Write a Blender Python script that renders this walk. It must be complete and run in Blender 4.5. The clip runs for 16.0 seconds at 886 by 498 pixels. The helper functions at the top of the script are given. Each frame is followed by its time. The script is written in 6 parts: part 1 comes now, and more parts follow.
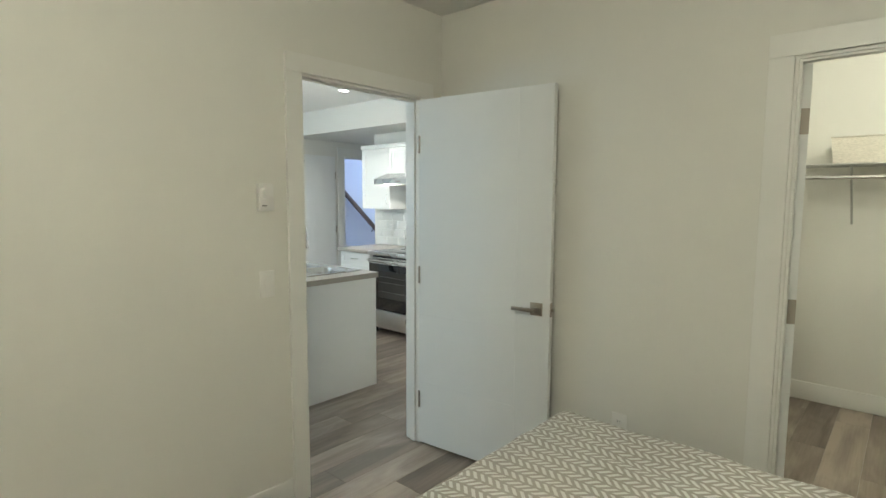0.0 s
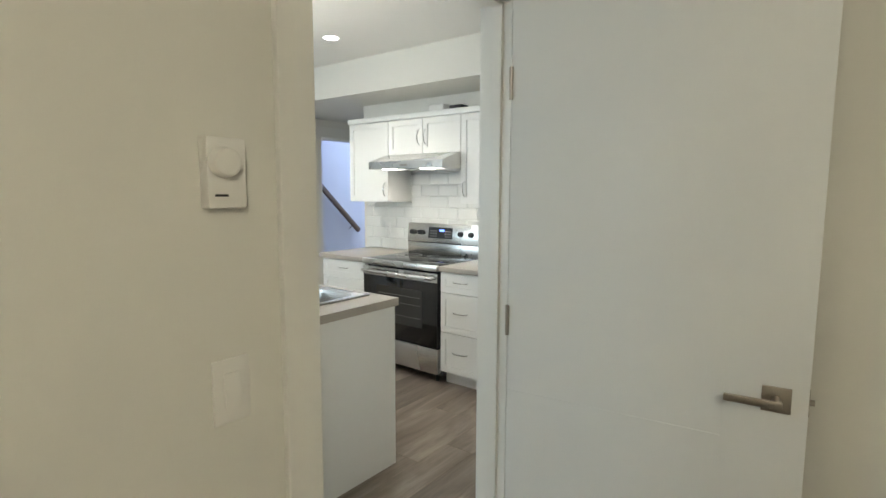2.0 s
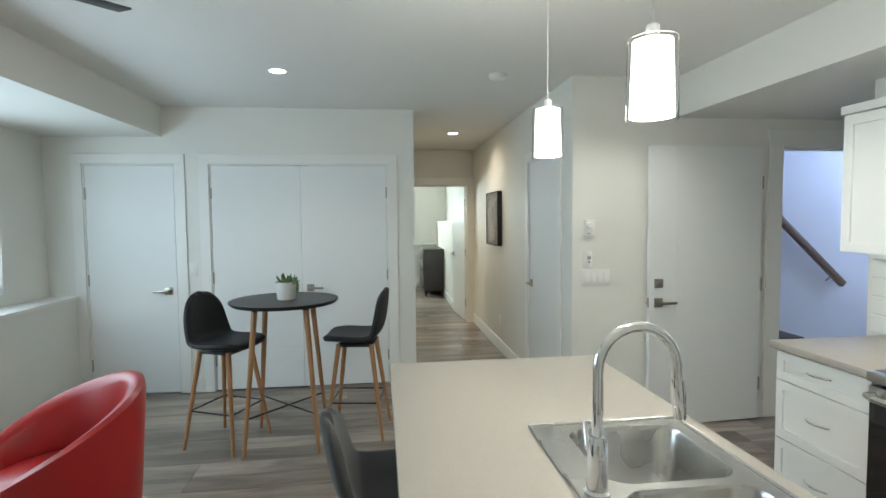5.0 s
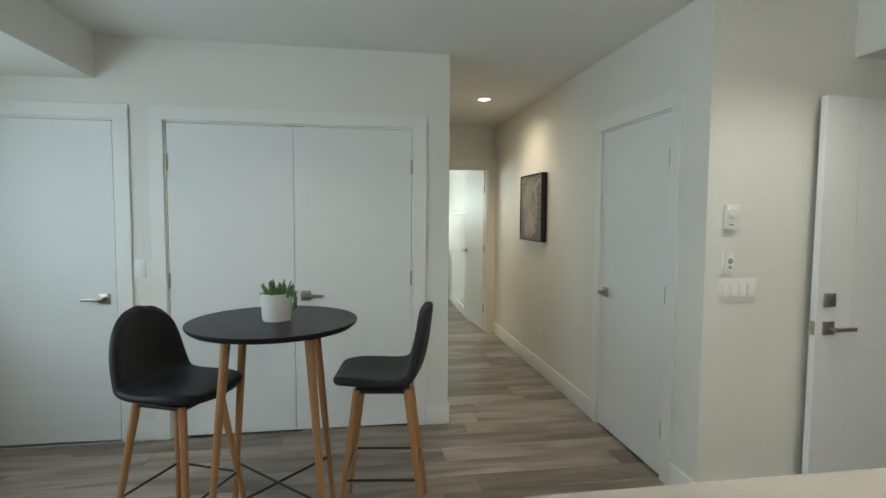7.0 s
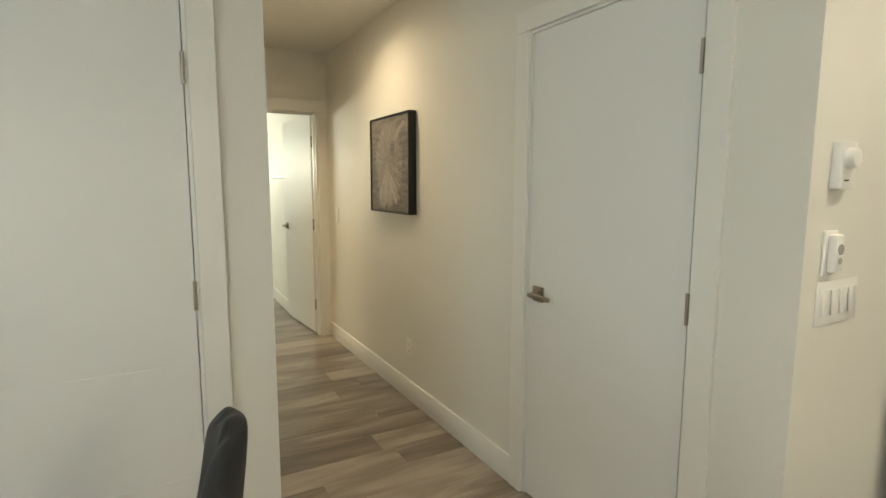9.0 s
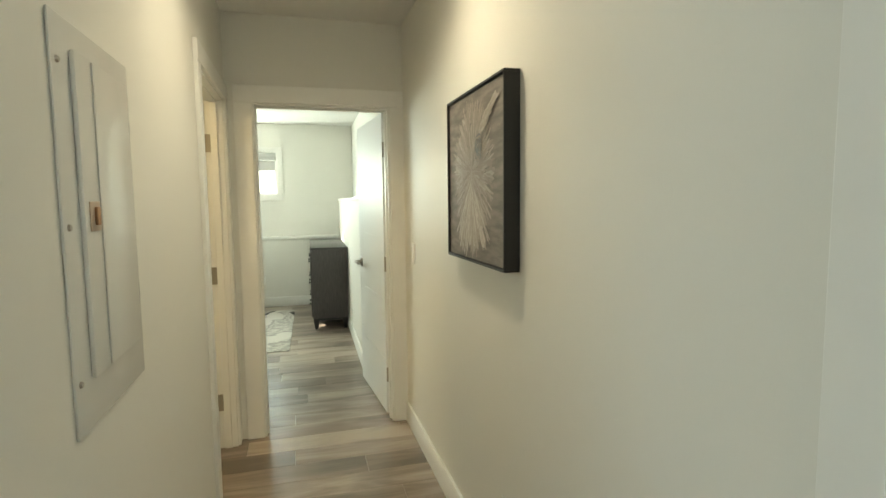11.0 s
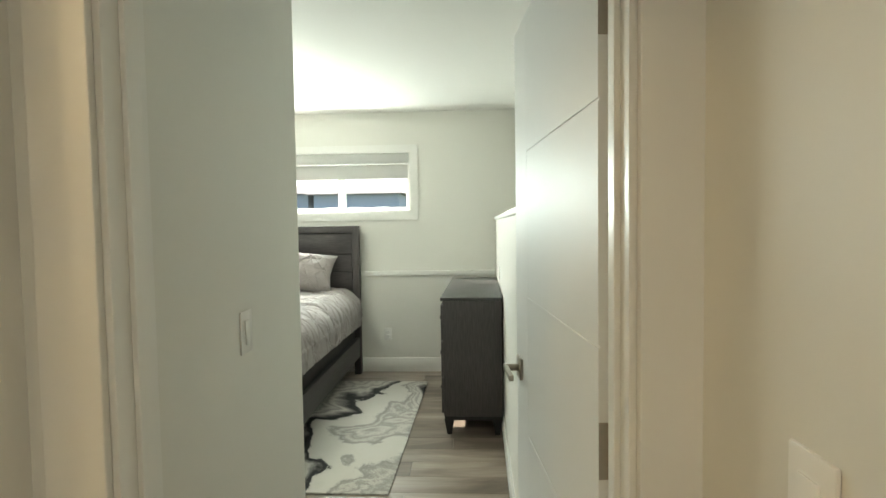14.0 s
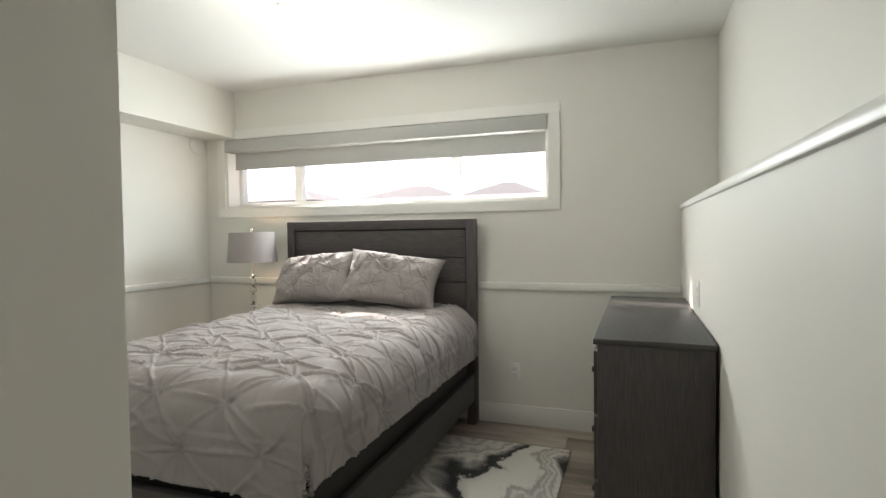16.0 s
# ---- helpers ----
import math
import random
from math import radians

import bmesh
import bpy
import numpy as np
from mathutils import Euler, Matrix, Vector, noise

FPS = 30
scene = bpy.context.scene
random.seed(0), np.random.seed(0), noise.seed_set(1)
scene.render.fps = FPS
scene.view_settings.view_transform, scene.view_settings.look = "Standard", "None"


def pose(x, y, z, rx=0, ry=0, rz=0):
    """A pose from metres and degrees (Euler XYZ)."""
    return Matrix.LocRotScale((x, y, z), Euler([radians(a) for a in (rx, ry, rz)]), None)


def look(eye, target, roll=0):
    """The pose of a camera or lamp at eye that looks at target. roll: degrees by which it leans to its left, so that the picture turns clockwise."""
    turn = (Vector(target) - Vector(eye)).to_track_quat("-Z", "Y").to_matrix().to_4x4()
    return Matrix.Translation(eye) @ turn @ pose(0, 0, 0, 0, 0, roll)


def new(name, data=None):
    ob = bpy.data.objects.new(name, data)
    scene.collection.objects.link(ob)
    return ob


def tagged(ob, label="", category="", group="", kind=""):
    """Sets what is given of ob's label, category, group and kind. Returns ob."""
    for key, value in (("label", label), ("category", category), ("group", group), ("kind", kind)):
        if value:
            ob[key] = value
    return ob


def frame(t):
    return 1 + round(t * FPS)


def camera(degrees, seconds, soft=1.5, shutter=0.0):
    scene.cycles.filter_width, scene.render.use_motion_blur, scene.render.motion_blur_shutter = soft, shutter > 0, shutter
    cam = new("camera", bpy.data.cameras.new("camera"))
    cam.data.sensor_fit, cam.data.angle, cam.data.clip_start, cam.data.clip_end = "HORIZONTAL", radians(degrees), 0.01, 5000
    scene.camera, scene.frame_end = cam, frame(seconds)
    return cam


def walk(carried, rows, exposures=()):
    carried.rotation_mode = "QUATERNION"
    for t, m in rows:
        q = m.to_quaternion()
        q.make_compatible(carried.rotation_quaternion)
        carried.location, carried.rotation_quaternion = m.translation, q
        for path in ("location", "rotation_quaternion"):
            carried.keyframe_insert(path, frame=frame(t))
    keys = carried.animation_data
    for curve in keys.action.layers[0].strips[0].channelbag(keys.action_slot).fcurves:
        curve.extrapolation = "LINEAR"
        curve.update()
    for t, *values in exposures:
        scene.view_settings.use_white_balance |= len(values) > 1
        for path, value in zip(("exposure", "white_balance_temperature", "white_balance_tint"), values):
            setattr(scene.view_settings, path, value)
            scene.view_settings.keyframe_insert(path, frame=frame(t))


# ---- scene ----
cam = camera(80.3, 16.0)
PATH = [
    (0, (1.339, 0.877, 1.487), (0.012, 2.361, 1.292), 0.3),
    (0.5, (0.999, 0.971, 1.482), (-0.362, 2.423, 1.279), 0.3),
    (1, (0.633, 1.066, 1.468), (-0.725, 2.519, 1.259), 0.3),
    (1.5, (0.315, 1.277, 1.468), (-0.977, 2.787, 1.249), 0.2),
    (2, (0.054, 1.598, 1.457), (-1.157, 3.174, 1.235), 0.2),
    (2.5, (-0.145, 1.907, 1.455), (-1.303, 3.507, 1.234), 0.4),
    (3, (-0.325, 2.188, 1.507), (-1.611, 3.62, 1.265), -0.0),
    (3.5, (-0.48, 2.352, 1.509), (-2.09, 3.515, 1.272), -1.0),
    (4, (-0.686, 2.486, 1.522), (-2.501, 3.301, 1.313), -1.1),
    (4.5, (-0.91, 2.616, 1.543), (-2.848, 3.086, 1.389), -1.0),
    (4.7, (-1.008, 2.635, 1.545), (-2.972, 2.993, 1.415), -0.8),
    (5.3, (-1.355, 2.555, 1.54), (-3.335, 2.705, 1.43), -0.4),
    (5.9, (-1.72, 2.46, 1.525), (-3.715, 2.51, 1.43), -0.1),
    (6.4, (-2.05, 2.41, 1.503), (-4.045, 2.485, 1.41), 0.1),
    (6.8, (-2.345, 2.372, 1.484), (-4.329, 2.599, 1.382), 0.2),
    (7, (-2.504, 2.315, 1.47), (-4.474, 2.632, 1.339), 0.4),
    (7.5, (-2.921, 2.272, 1.463), (-4.841, 2.794, 1.267), 0.4),
    (8, (-3.345, 2.31, 1.461), (-5.205, 3.004, 1.22), 0.2),
    (8.5, (-3.758, 2.406, 1.432), (-5.547, 3.263, 1.175), 0.1),
    (8.7, (-3.905, 2.456, 1.42), (-5.666, 3.371, 1.163), 0.2),
    (9.4, (-4.40, 2.69, 1.425), (-6.12, 3.68, 1.185), 0.0),
    (10.1, (-4.83, 2.96, 1.445), (-6.61, 3.84, 1.225), -0.3),
    (10.8, (-5.334, 3.251, 1.458), (-7.227, 3.868, 1.265), -0.6),
    (11, (-5.504, 3.308, 1.455), (-7.422, 3.844, 1.271), -0.6),
    (11.5, (-5.911, 3.392, 1.46), (-7.873, 3.741, 1.288), -1.0),
    (12, (-6.346, 3.444, 1.449), (-8.331, 3.639, 1.302), -1.1),
    (12.5, (-6.763, 3.504, 1.443), (-8.757, 3.596, 1.317), -1.3),
    (13, (-7.213, 3.567, 1.427), (-9.21, 3.571, 1.317), -1.2),
    (13.5, (-7.64, 3.609, 1.43), (-9.637, 3.561, 1.332), -1.0),
    (14, (-8.058, 3.648, 1.429), (-10.053, 3.548, 1.336), -0.9),
    (14.5, (-8.459, 3.658, 1.406), (-10.451, 3.495, 1.324), -0.7),
    (15, (-8.83, 3.666, 1.4), (-10.81, 3.391, 1.325), -0.9),
    (15.5, (-9.226, 3.609, 1.382), (-11.175, 3.165, 1.309), -0.7),
    (16, (-9.536, 3.549, 1.341), (-11.429, 2.904, 1.276), -0.7),
]
EXPO = [(0.0, 2.3, 6200, 7), (2.0, 2.2, 6600, 11), (3.5, 2.0, 6650, 11), (4.5, 2.06, 6400, 9), (7.0, 1.75, 6700, 8), (7.5, 1.85, 7300, 11), (8.0, 1.95, 7900, 12), (8.5, 2.0, 8300, 12),
        (11.0, 2.25, 7200, 4), (12.0, 2.15, 7000, 4), (13.0, 1.95, 7000, 6), (14.0, 1.9, 6950, 9), (15.0, 1.72, 6750, 13), (16.0, 1.3, 6900, 21)]
walk(cam, [(t, look(eye, target, roll)) for t, eye, target, roll in PATH], EXPO)

# ---------------------------------------------------------------- world, sun, large lights
wd = bpy.data.worlds.new("sky")
scene.world = wd
wd.use_nodes = True
wn = wd.node_tree
sky = wn.nodes.new("ShaderNodeTexSky")
sky.sky_type, sky.sun_disc = "NISHITA", False
SUN_DIR = Vector((0.46, 0.68, -0.57)).normalized()
sky.sun_elevation = math.asin(-SUN_DIR.z)
sky.sun_rotation = math.atan2(-SUN_DIR.x, -SUN_DIR.y)
wn.links.new(sky.outputs[0], wn.nodes["Background"].inputs[0])
wn.nodes["Background"].inputs[1].default_value = 0.15

sun_data = bpy.data.lights.new("sun", "SUN")
sun_data.energy, sun_data.angle, sun_data.color = 5.0, radians(0.5), (1.0, 0.95, 0.86)
sun = new("sun", sun_data)
sun.matrix_world = look((-20, -20, 20), Vector((-20, -20, 20)) + SUN_DIR)


def area(name, eye, target, sx, sy, power, colour):
    d = bpy.data.lights.new(name, "AREA")
    d.shape, d.size, d.size_y, d.energy, d.color = "RECTANGLE", sx, sy, power, colour
    ob = new(name, d)
    ob.matrix_world = look(eye, target)
    return ob


def bulb(name, place, power, colour, radius=0.05):
    d = bpy.data.lights.new(name, "POINT")
    d.energy, d.color, d.shadow_soft_size = power, colour, radius
    ob = new(name, d)
    ob.location = place
    return ob


def downlight(name, place, power, colour, cone=130, blend=0.6):
    d = bpy.data.lights.new(name, "SPOT")
    d.energy, d.color, d.shadow_soft_size, d.spot_size, d.spot_blend = power, colour, 0.05, radians(cone), blend
    ob = new(name, d)
    ob.location = place
    return ob


COOL, NEUTRAL = (0.66, 0.86, 1.0), (0.97, 0.97, 0.88)
area("sky_through_living_window", (-3.9, -0.20, 1.5), (-3.9, 3, 1.3), 2.7, 0.95, 11.5, COOL)
area("sky_through_bedroom_window", (-13.20, 2.0, 1.73), (-10, 2.2, 1.1), 1.7, 0.26, 15.5, (0.83, 1.0, 0.99))
# Added bluish lamp that brightens the stairwell; its walls have no window.
area("stair_fill_light", (-5.6, 8.7, 2.6), (-5.8, 6.5, 1.2), 1.2, 1.0, 16, (0.42, 0.56, 1.0))
POTS = [(-4.88, 1.94, 2.55), (-4.05, 4.21, 2.55), (-2.99, 4.225, 2.55)]
for p, watts in zip(POTS, (4.4, 7.6, 6.8)):
    downlight("downlight", (p[0], p[1], p[2] - 0.03), watts, NEUTRAL)
downlight("hall_downlight", (-7.38, 3.48, 2.52), 9.5, (1.0, 0.88, 0.68), 165, 1.0)
for px in (-2.27, -2.985):
    bulb("pendant_bulb", (px, 3.2, 1.83), 3.0, NEUTRAL, 0.03)
for hx in (-2.94, -2.54):
    downlight("hood_bulb", (hx, 4.86, 1.617), 1.2, (1.0, 0.97, 0.85), 140)
# Unseen ceiling lamp, added to light the first bedroom.
bulb("bedroom_one_unseen_bulb", (1.2, 0.6, 2.38), 10.5, (1.0, 0.94, 0.74), 0.1)
# Added point light with no fixture, there to brighten the closet.
bulb("closet_fill_light", (1.3, 4.4, 2.42), 4.5, (1.0, 0.95, 0.76), 0.08)
bulb("bathroom_bulb", (-8.05, 1.9, 2.3), 6, (1.0, 0.76, 0.42), 0.08)
bulb("bedroom_two_bulb", (-11.62, 2.05, 2.2), 5.0, (0.92, 1.0, 0.93), 0.14)
bulb("table_lamp_bulb", (-12.87, 0.87, 1.27), 0.8, (1.0, 0.75, 0.45), 0.03)

# ---------------------------------------------------------------- materials
def mat(name, colour, rough=0.6, metal=0.0, grain=0.0, scale=40.0, bump=0.0, var=0.05, spec=0.5, stretch=(1, 1, 1), coat=0.0, sheen=0.0):
    m = bpy.data.materials.new(name)
    m.use_nodes = True
    nt = m.node_tree
    b = nt.nodes["Principled BSDF"]
    b.inputs["Roughness"].default_value = rough
    b.inputs["Metallic"].default_value = metal
    b.inputs["Specular IOR Level"].default_value = spec
    b.inputs["Coat Weight"].default_value = coat
    b.inputs["Sheen Weight"].default_value = sheen
    tc = nt.nodes.new("ShaderNodeTexCoord")
    mp = nt.nodes.new("ShaderNodeMapping")
    mp.inputs["Scale"].default_value = stretch
    nt.links.new(tc.outputs["Object"], mp.inputs["Vector"])
    n1 = nt.nodes.new("ShaderNodeTexNoise")
    n1.inputs["Scale"].default_value, n1.inputs["Detail"].default_value = scale, 6
    n2 = nt.nodes.new("ShaderNodeTexNoise")
    n2.inputs["Scale"].default_value, n2.inputs["Detail"].default_value = 1.7, 3
    nt.links.new(mp.outputs[0], n1.inputs["Vector"])
    nt.links.new(tc.outputs["Object"], n2.inputs["Vector"])
    mx = nt.nodes.new("ShaderNodeMix")
    mx.data_type = "RGBA"
    lo = [max(0, c * (1 - var - grain)) for c in colour]
    hi = [min(1, c * (1 + var * 0.5 + grain)) for c in colour]
    mx.inputs[6].default_value, mx.inputs[7].default_value = (*lo, 1), (*hi, 1)
    ad = nt.nodes.new("ShaderNodeMath")
    ad.operation = "MULTIPLY_ADD"
    ad.inputs[1].default_value = grain / (grain + var + 1e-6)
    ml = nt.nodes.new("ShaderNodeMath")
    ml.operation = "MULTIPLY"
    ml.inputs[1].default_value = var / (grain + var + 1e-6)
    nt.links.new(n2.outputs[0], ml.inputs[0])
    nt.links.new(n1.outputs[0], ad.inputs[0])
    nt.links.new(ml.outputs[0], ad.inputs[2])
    nt.links.new(ad.outputs[0], mx.inputs[0])
    nt.links.new(mx.outputs[2], b.inputs["Base Color"])
    if bump:
        bp = nt.nodes.new("ShaderNodeBump")
        bp.inputs["Strength"].default_value, bp.inputs["Distance"].default_value = bump, 0.002
        nt.links.new(n1.outputs[0], bp.inputs["Height"])
        nt.links.new(bp.outputs[0], b.inputs["Normal"])
    rr = nt.nodes.new("ShaderNodeMapRange")
    rr.inputs[3].default_value, rr.inputs[4].default_value = max(0, rough - 0.06), min(1, rough + 0.06)
    nt.links.new(n2.outputs[0], rr.inputs[0])
    nt.links.new(rr.outputs[0], b.inputs["Roughness"])
    return m


def glow(name, colour, strength):
    m = bpy.data.materials.new(name)
    m.use_nodes = True
    b = m.node_tree.nodes["Principled BSDF"]
    b.inputs["Base Color"].default_value = (*colour, 1)
    b.inputs["Emission Color"].default_value = (*colour, 1)
    b.inputs["Emission Strength"].default_value = strength
    return m


def glass(name, colour=(1, 1, 1), rough=0.0, ior=1.45):
    m = bpy.data.materials.new(name)
    m.use_nodes = True
    b = m.node_tree.nodes["Principled BSDF"]
    b.inputs["Base Color"].default_value = (*colour, 1)
    b.inputs["Transmission Weight"].default_value = 1
    b.inputs["Roughness"].default_value, b.inputs["IOR"].default_value = rough, ior
    return m


WALL = mat("wall_paint", (0.74, 0.73, 0.68), 0.55, grain=0.01, scale=220, bump=0.06, var=0.03)
CEIL = mat("ceiling_paint", (0.78, 0.77, 0.74), 0.8, grain=0.01, scale=260, bump=0.08, var=0.02)
TRIM = mat("trim_paint", (0.78, 0.775, 0.74), 0.35, grain=0.005, scale=90, bump=0.02, var=0.02)
DOOR = mat("door_paint", (0.76, 0.77, 0.76), 0.5, grain=0.006, scale=120, bump=0.03, var=0.02)
CABINET = mat("cabinet_lacquer", (0.80, 0.80, 0.78), 0.3, grain=0.004, scale=80, bump=0.01, var=0.02)
NICKEL = mat("brushed_nickel", (0.42, 0.38, 0.33), 0.32, 1.0, grain=0.06, scale=300, var=0.05, stretch=(1, 1, 0.05))
CHROME = mat("chrome", (0.85, 0.85, 0.86), 0.06, 1.0, var=0.02)
STEEL = mat("brushed_steel", (0.60, 0.59, 0.57), 0.27, 1.0, grain=0.06, scale=220, var=0.06, bump=0.03, stretch=(0.02, 1, 1))
STEEL_V = mat("brushed_steel_door", (0.40, 0.395, 0.385), 0.22, 1.0, grain=0.05, scale=220, var=0.06, bump=0.03, stretch=(1, 1, 0.02))
BLACK_GLASS = mat("black_glass", (0.008, 0.008, 0.009), 0.06, var=0.02, spec=0.6)
BLACK = mat("black_plastic", (0.015, 0.015, 0.016), 0.4, grain=0.1, scale=150, var=0.1)
TABLE_BLACK = mat("black_table_paint", (0.012, 0.012, 0.014), 0.38, grain=0.1, scale=180, bump=0.03, var=0.1, spec=0.25)
LEATHER = mat("black_leatherette", (0.018, 0.018, 0.02), 0.5, grain=0.2, scale=260, bump=0.25, var=0.15, spec=0.25)
FABRIC = mat("charcoal_fabric", (0.045, 0.043, 0.042), 0.9, grain=0.35, scale=500, bump=0.4, var=0.15, sheen=0.3, spec=0.25)
RED = mat("red_leatherette", (0.36, 0.012, 0.012), 0.33, grain=0.06, scale=240, bump=0.12, var=0.1)
BEECH = mat("oak_legs", (0.38, 0.19, 0.08), 0.45, grain=0.3, scale=30, bump=0.08, var=0.12, stretch=(6, 6, 0.5))
COUNTER = mat("taupe_laminate", (0.375, 0.342, 0.30), 0.38, grain=0.07, scale=160, var=0.06, bump=0.02)
GREYWOOD = mat("grey_stained_oak", (0.055, 0.047, 0.048), 0.55, grain=0.85, scale=14, bump=0.3, var=0.3, stretch=(12, 12, 0.9))
GREYWOOD_H = mat("grey_stained_oak_across", (0.062, 0.054, 0.055), 0.55, grain=0.85, scale=14, bump=0.3, var=0.3, stretch=(12, 0.9, 12))
DARKWOOD = mat("black_stained_wood", (0.012, 0.011, 0.011), 0.5, grain=0.3, scale=30, bump=0.1, var=0.2, stretch=(4, 4, 0.5))
DUVET = mat("grey_cotton", (0.325, 0.295, 0.285), 0.85, grain=0.04, scale=500, bump=0.15, var=0.06, sheen=0.2)
SHADE = mat("grey_linen_shade", (0.36, 0.33, 0.32), 0.9, grain=0.12, scale=500, bump=0.2, var=0.05)
WHITE_PLASTIC = mat("white_plastic", (0.80, 0.79, 0.76), 0.35, var=0.02)
BLIND = mat("roller_blind_cloth", (0.50, 0.50, 0.48), 0.9, grain=0.05, scale=400, bump=0.1, var=0.03)
PANEL_ENAMEL = mat("panel_enamel", (0.72, 0.71, 0.67), 0.22, grain=0.004, scale=90, bump=0.02, var=0.02)
LATCH = mat("beige_latch", (0.50, 0.38, 0.28), 0.4, var=0.04)
VINYL = mat("white_vinyl", (0.82, 0.82, 0.80), 0.35, var=0.02)
TILE = mat("glazed_tile", (0.80, 0.80, 0.77), 0.08, var=0.03, grain=0.01, scale=9, bump=0.05)
GROUT = mat("grout", (0.70, 0.70, 0.67), 0.9, grain=0.1, scale=200, bump=0.2)
POT = mat("white_ceramic_pot", (0.62, 0.60, 0.57), 0.6, grain=0.08, scale=120, bump=0.2)
SOIL = mat("soil", (0.03, 0.02, 0.015), 0.95, grain=0.5, scale=80, bump=0.8)
LEAF = mat("succulent_leaf", (0.10, 0.22, 0.05), 0.5, grain=0.3, scale=30, var=0.3)
PALE_LEAF = mat("pale_leaf", (0.15, 0.22, 0.07), 0.5, grain=0.2, scale=60, var=0.2)
DEEP_LEAF = mat("deep_leaf", (0.03, 0.075, 0.025), 0.5, grain=0.2, scale=60, var=0.2)
WICKER = mat("white_wicker", (0.66, 0.62, 0.54), 0.8, grain=0.3, scale=60, bump=0.8, stretch=(1, 1, 3))
WIRE = mat("white_coated_wire", (0.5, 0.5, 0.48), 0.35, 0.5, var=0.02)
RAIL = mat("oak_handrail", (0.20, 0.13, 0.075), 0.45, grain=0.25, scale=25, var=0.1, stretch=(5, 1, 5))
CARPET = mat("stair_tread", (0.09, 0.065, 0.05), 0.9, grain=0.3, scale=120, bump=0.5)
LED = glow("led_disc", (1.0, 0.96, 0.9), 5)
PEND = glow("opal_glass", (1.0, 0.97, 0.92), 2.2)
DOME = glow("opal_dome", (1.0, 0.93, 0.8), 1.6)
HOODLED = glow("hood_led", (1.0, 0.98, 0.9), 4)
DISPLAY = glow("blue_display", (0.1, 0.2, 1.0), 1.2)
CLEAR = glass("clear_glass")
THIN = glass("thin_clear_glass", (1, 1, 1), 0.0, 1.08)
CRYSTAL = glass("crystal", (0.98, 0.98, 0.98), 0.02, 1.5)


def wood_floor(name, source):
    """Grey-brown vinyl plank; source is the node output that differs from plank to plank."""
    m = bpy.data.materials.new(name)
    m.use_nodes = True
    nt = m.node_tree
    b = nt.nodes["Principled BSDF"]
    L = nt.links.new
    tc = nt.nodes.new("ShaderNodeNewGeometry")
    if source == "object":
        src = nt.nodes.new("ShaderNodeObjectInfo").outputs["Random"]
    else:
        src = tc.outputs["Random Per Island"]
    off = nt.nodes.new("ShaderNodeMath")
    off.operation, off.inputs[1].default_value = "MULTIPLY", 37.0
    L(src, off.inputs[0])
    cmb = nt.nodes.new("ShaderNodeCombineXYZ")
    L(off.outputs[0], cmb.inputs[0])
    L(off.outputs[0], cmb.inputs[2])
    add = nt.nodes.new("ShaderNodeVectorMath")
    L(tc.outputs["Position"], add.inputs[0])
    L(cmb.outputs[0], add.inputs[1])
    mp = nt.nodes.new("ShaderNodeMapping")
    mp.inputs["Scale"].default_value = (4.5, 0.8, 1)
    L(add.outputs[0], mp.inputs["Vector"])
    g = nt.nodes.new("ShaderNodeTexNoise")
    g.inputs["Scale"].default_value, g.inputs["Detail"].default_value, g.inputs["Distortion"].default_value = 1.5, 6, 0.8
    L(mp.outputs[0], g.inputs["Vector"])
    mp2 = nt.nodes.new("ShaderNodeMapping")
    mp2.inputs["Scale"].default_value = (48, 2.0, 1)
    L(add.outputs[0], mp2.inputs["Vector"])
    f = nt.nodes.new("ShaderNodeTexNoise")
    f.inputs["Scale"].default_value, f.inputs["Detail"].default_value = 2.0, 5
    L(mp2.outputs[0], f.inputs["Vector"])
    ramp = nt.nodes.new("ShaderNodeValToRGB")
    e = ramp.color_ramp.elements
    e[0].position, e[0].color = 0.30, (0.125, 0.098, 0.078, 1)
    e[1].position, e[1].color = 0.72, (0.40, 0.335, 0.275, 1)
    mid = ramp.color_ramp.elements.new(0.5)
    mid.color = (0.235, 0.19, 0.153, 1)
    mixf = nt.nodes.new("ShaderNodeMath")
    mixf.operation, mixf.inputs[1].default_value = "MULTIPLY_ADD", 0.20
    sub = nt.nodes.new("ShaderNodeMath")
    sub.operation, sub.inputs[1].default_value = "SUBTRACT", 0.10
    L(g.outputs[0], sub.inputs[0])
    L(f.outputs[0], mixf.inputs[0])
    L(sub.outputs[0], mixf.inputs[2])
    shift = nt.nodes.new("ShaderNodeMath")
    shift.operation, shift.inputs[1].default_value = "MULTIPLY_ADD", 0.30
    L(src, shift.inputs[0])
    s2 = nt.nodes.new("ShaderNodeMath")
    s2.operation, s2.inputs[1].default_value = "SUBTRACT", 0.15
    L(mixf.outputs[0], s2.inputs[0])
    L(s2.outputs[0], shift.inputs[2])
    L(shift.outputs[0], ramp.inputs[0])
    L(ramp.outputs[0], b.inputs["Base Color"])
    b.inputs["Roughness"].default_value = 0.33
    bp = nt.nodes.new("ShaderNodeBump")
    bp.inputs["Strength"].default_value, bp.inputs["Distance"].default_value = 0.2, 0.001
    L(f.outputs[0], bp.inputs["Height"])
    L(bp.outputs[0], b.inputs["Normal"])
    return m


PLANK_A = wood_floor("vinyl_plank", "object")
PLANK_B = wood_floor("vinyl_plank_rest", "island")

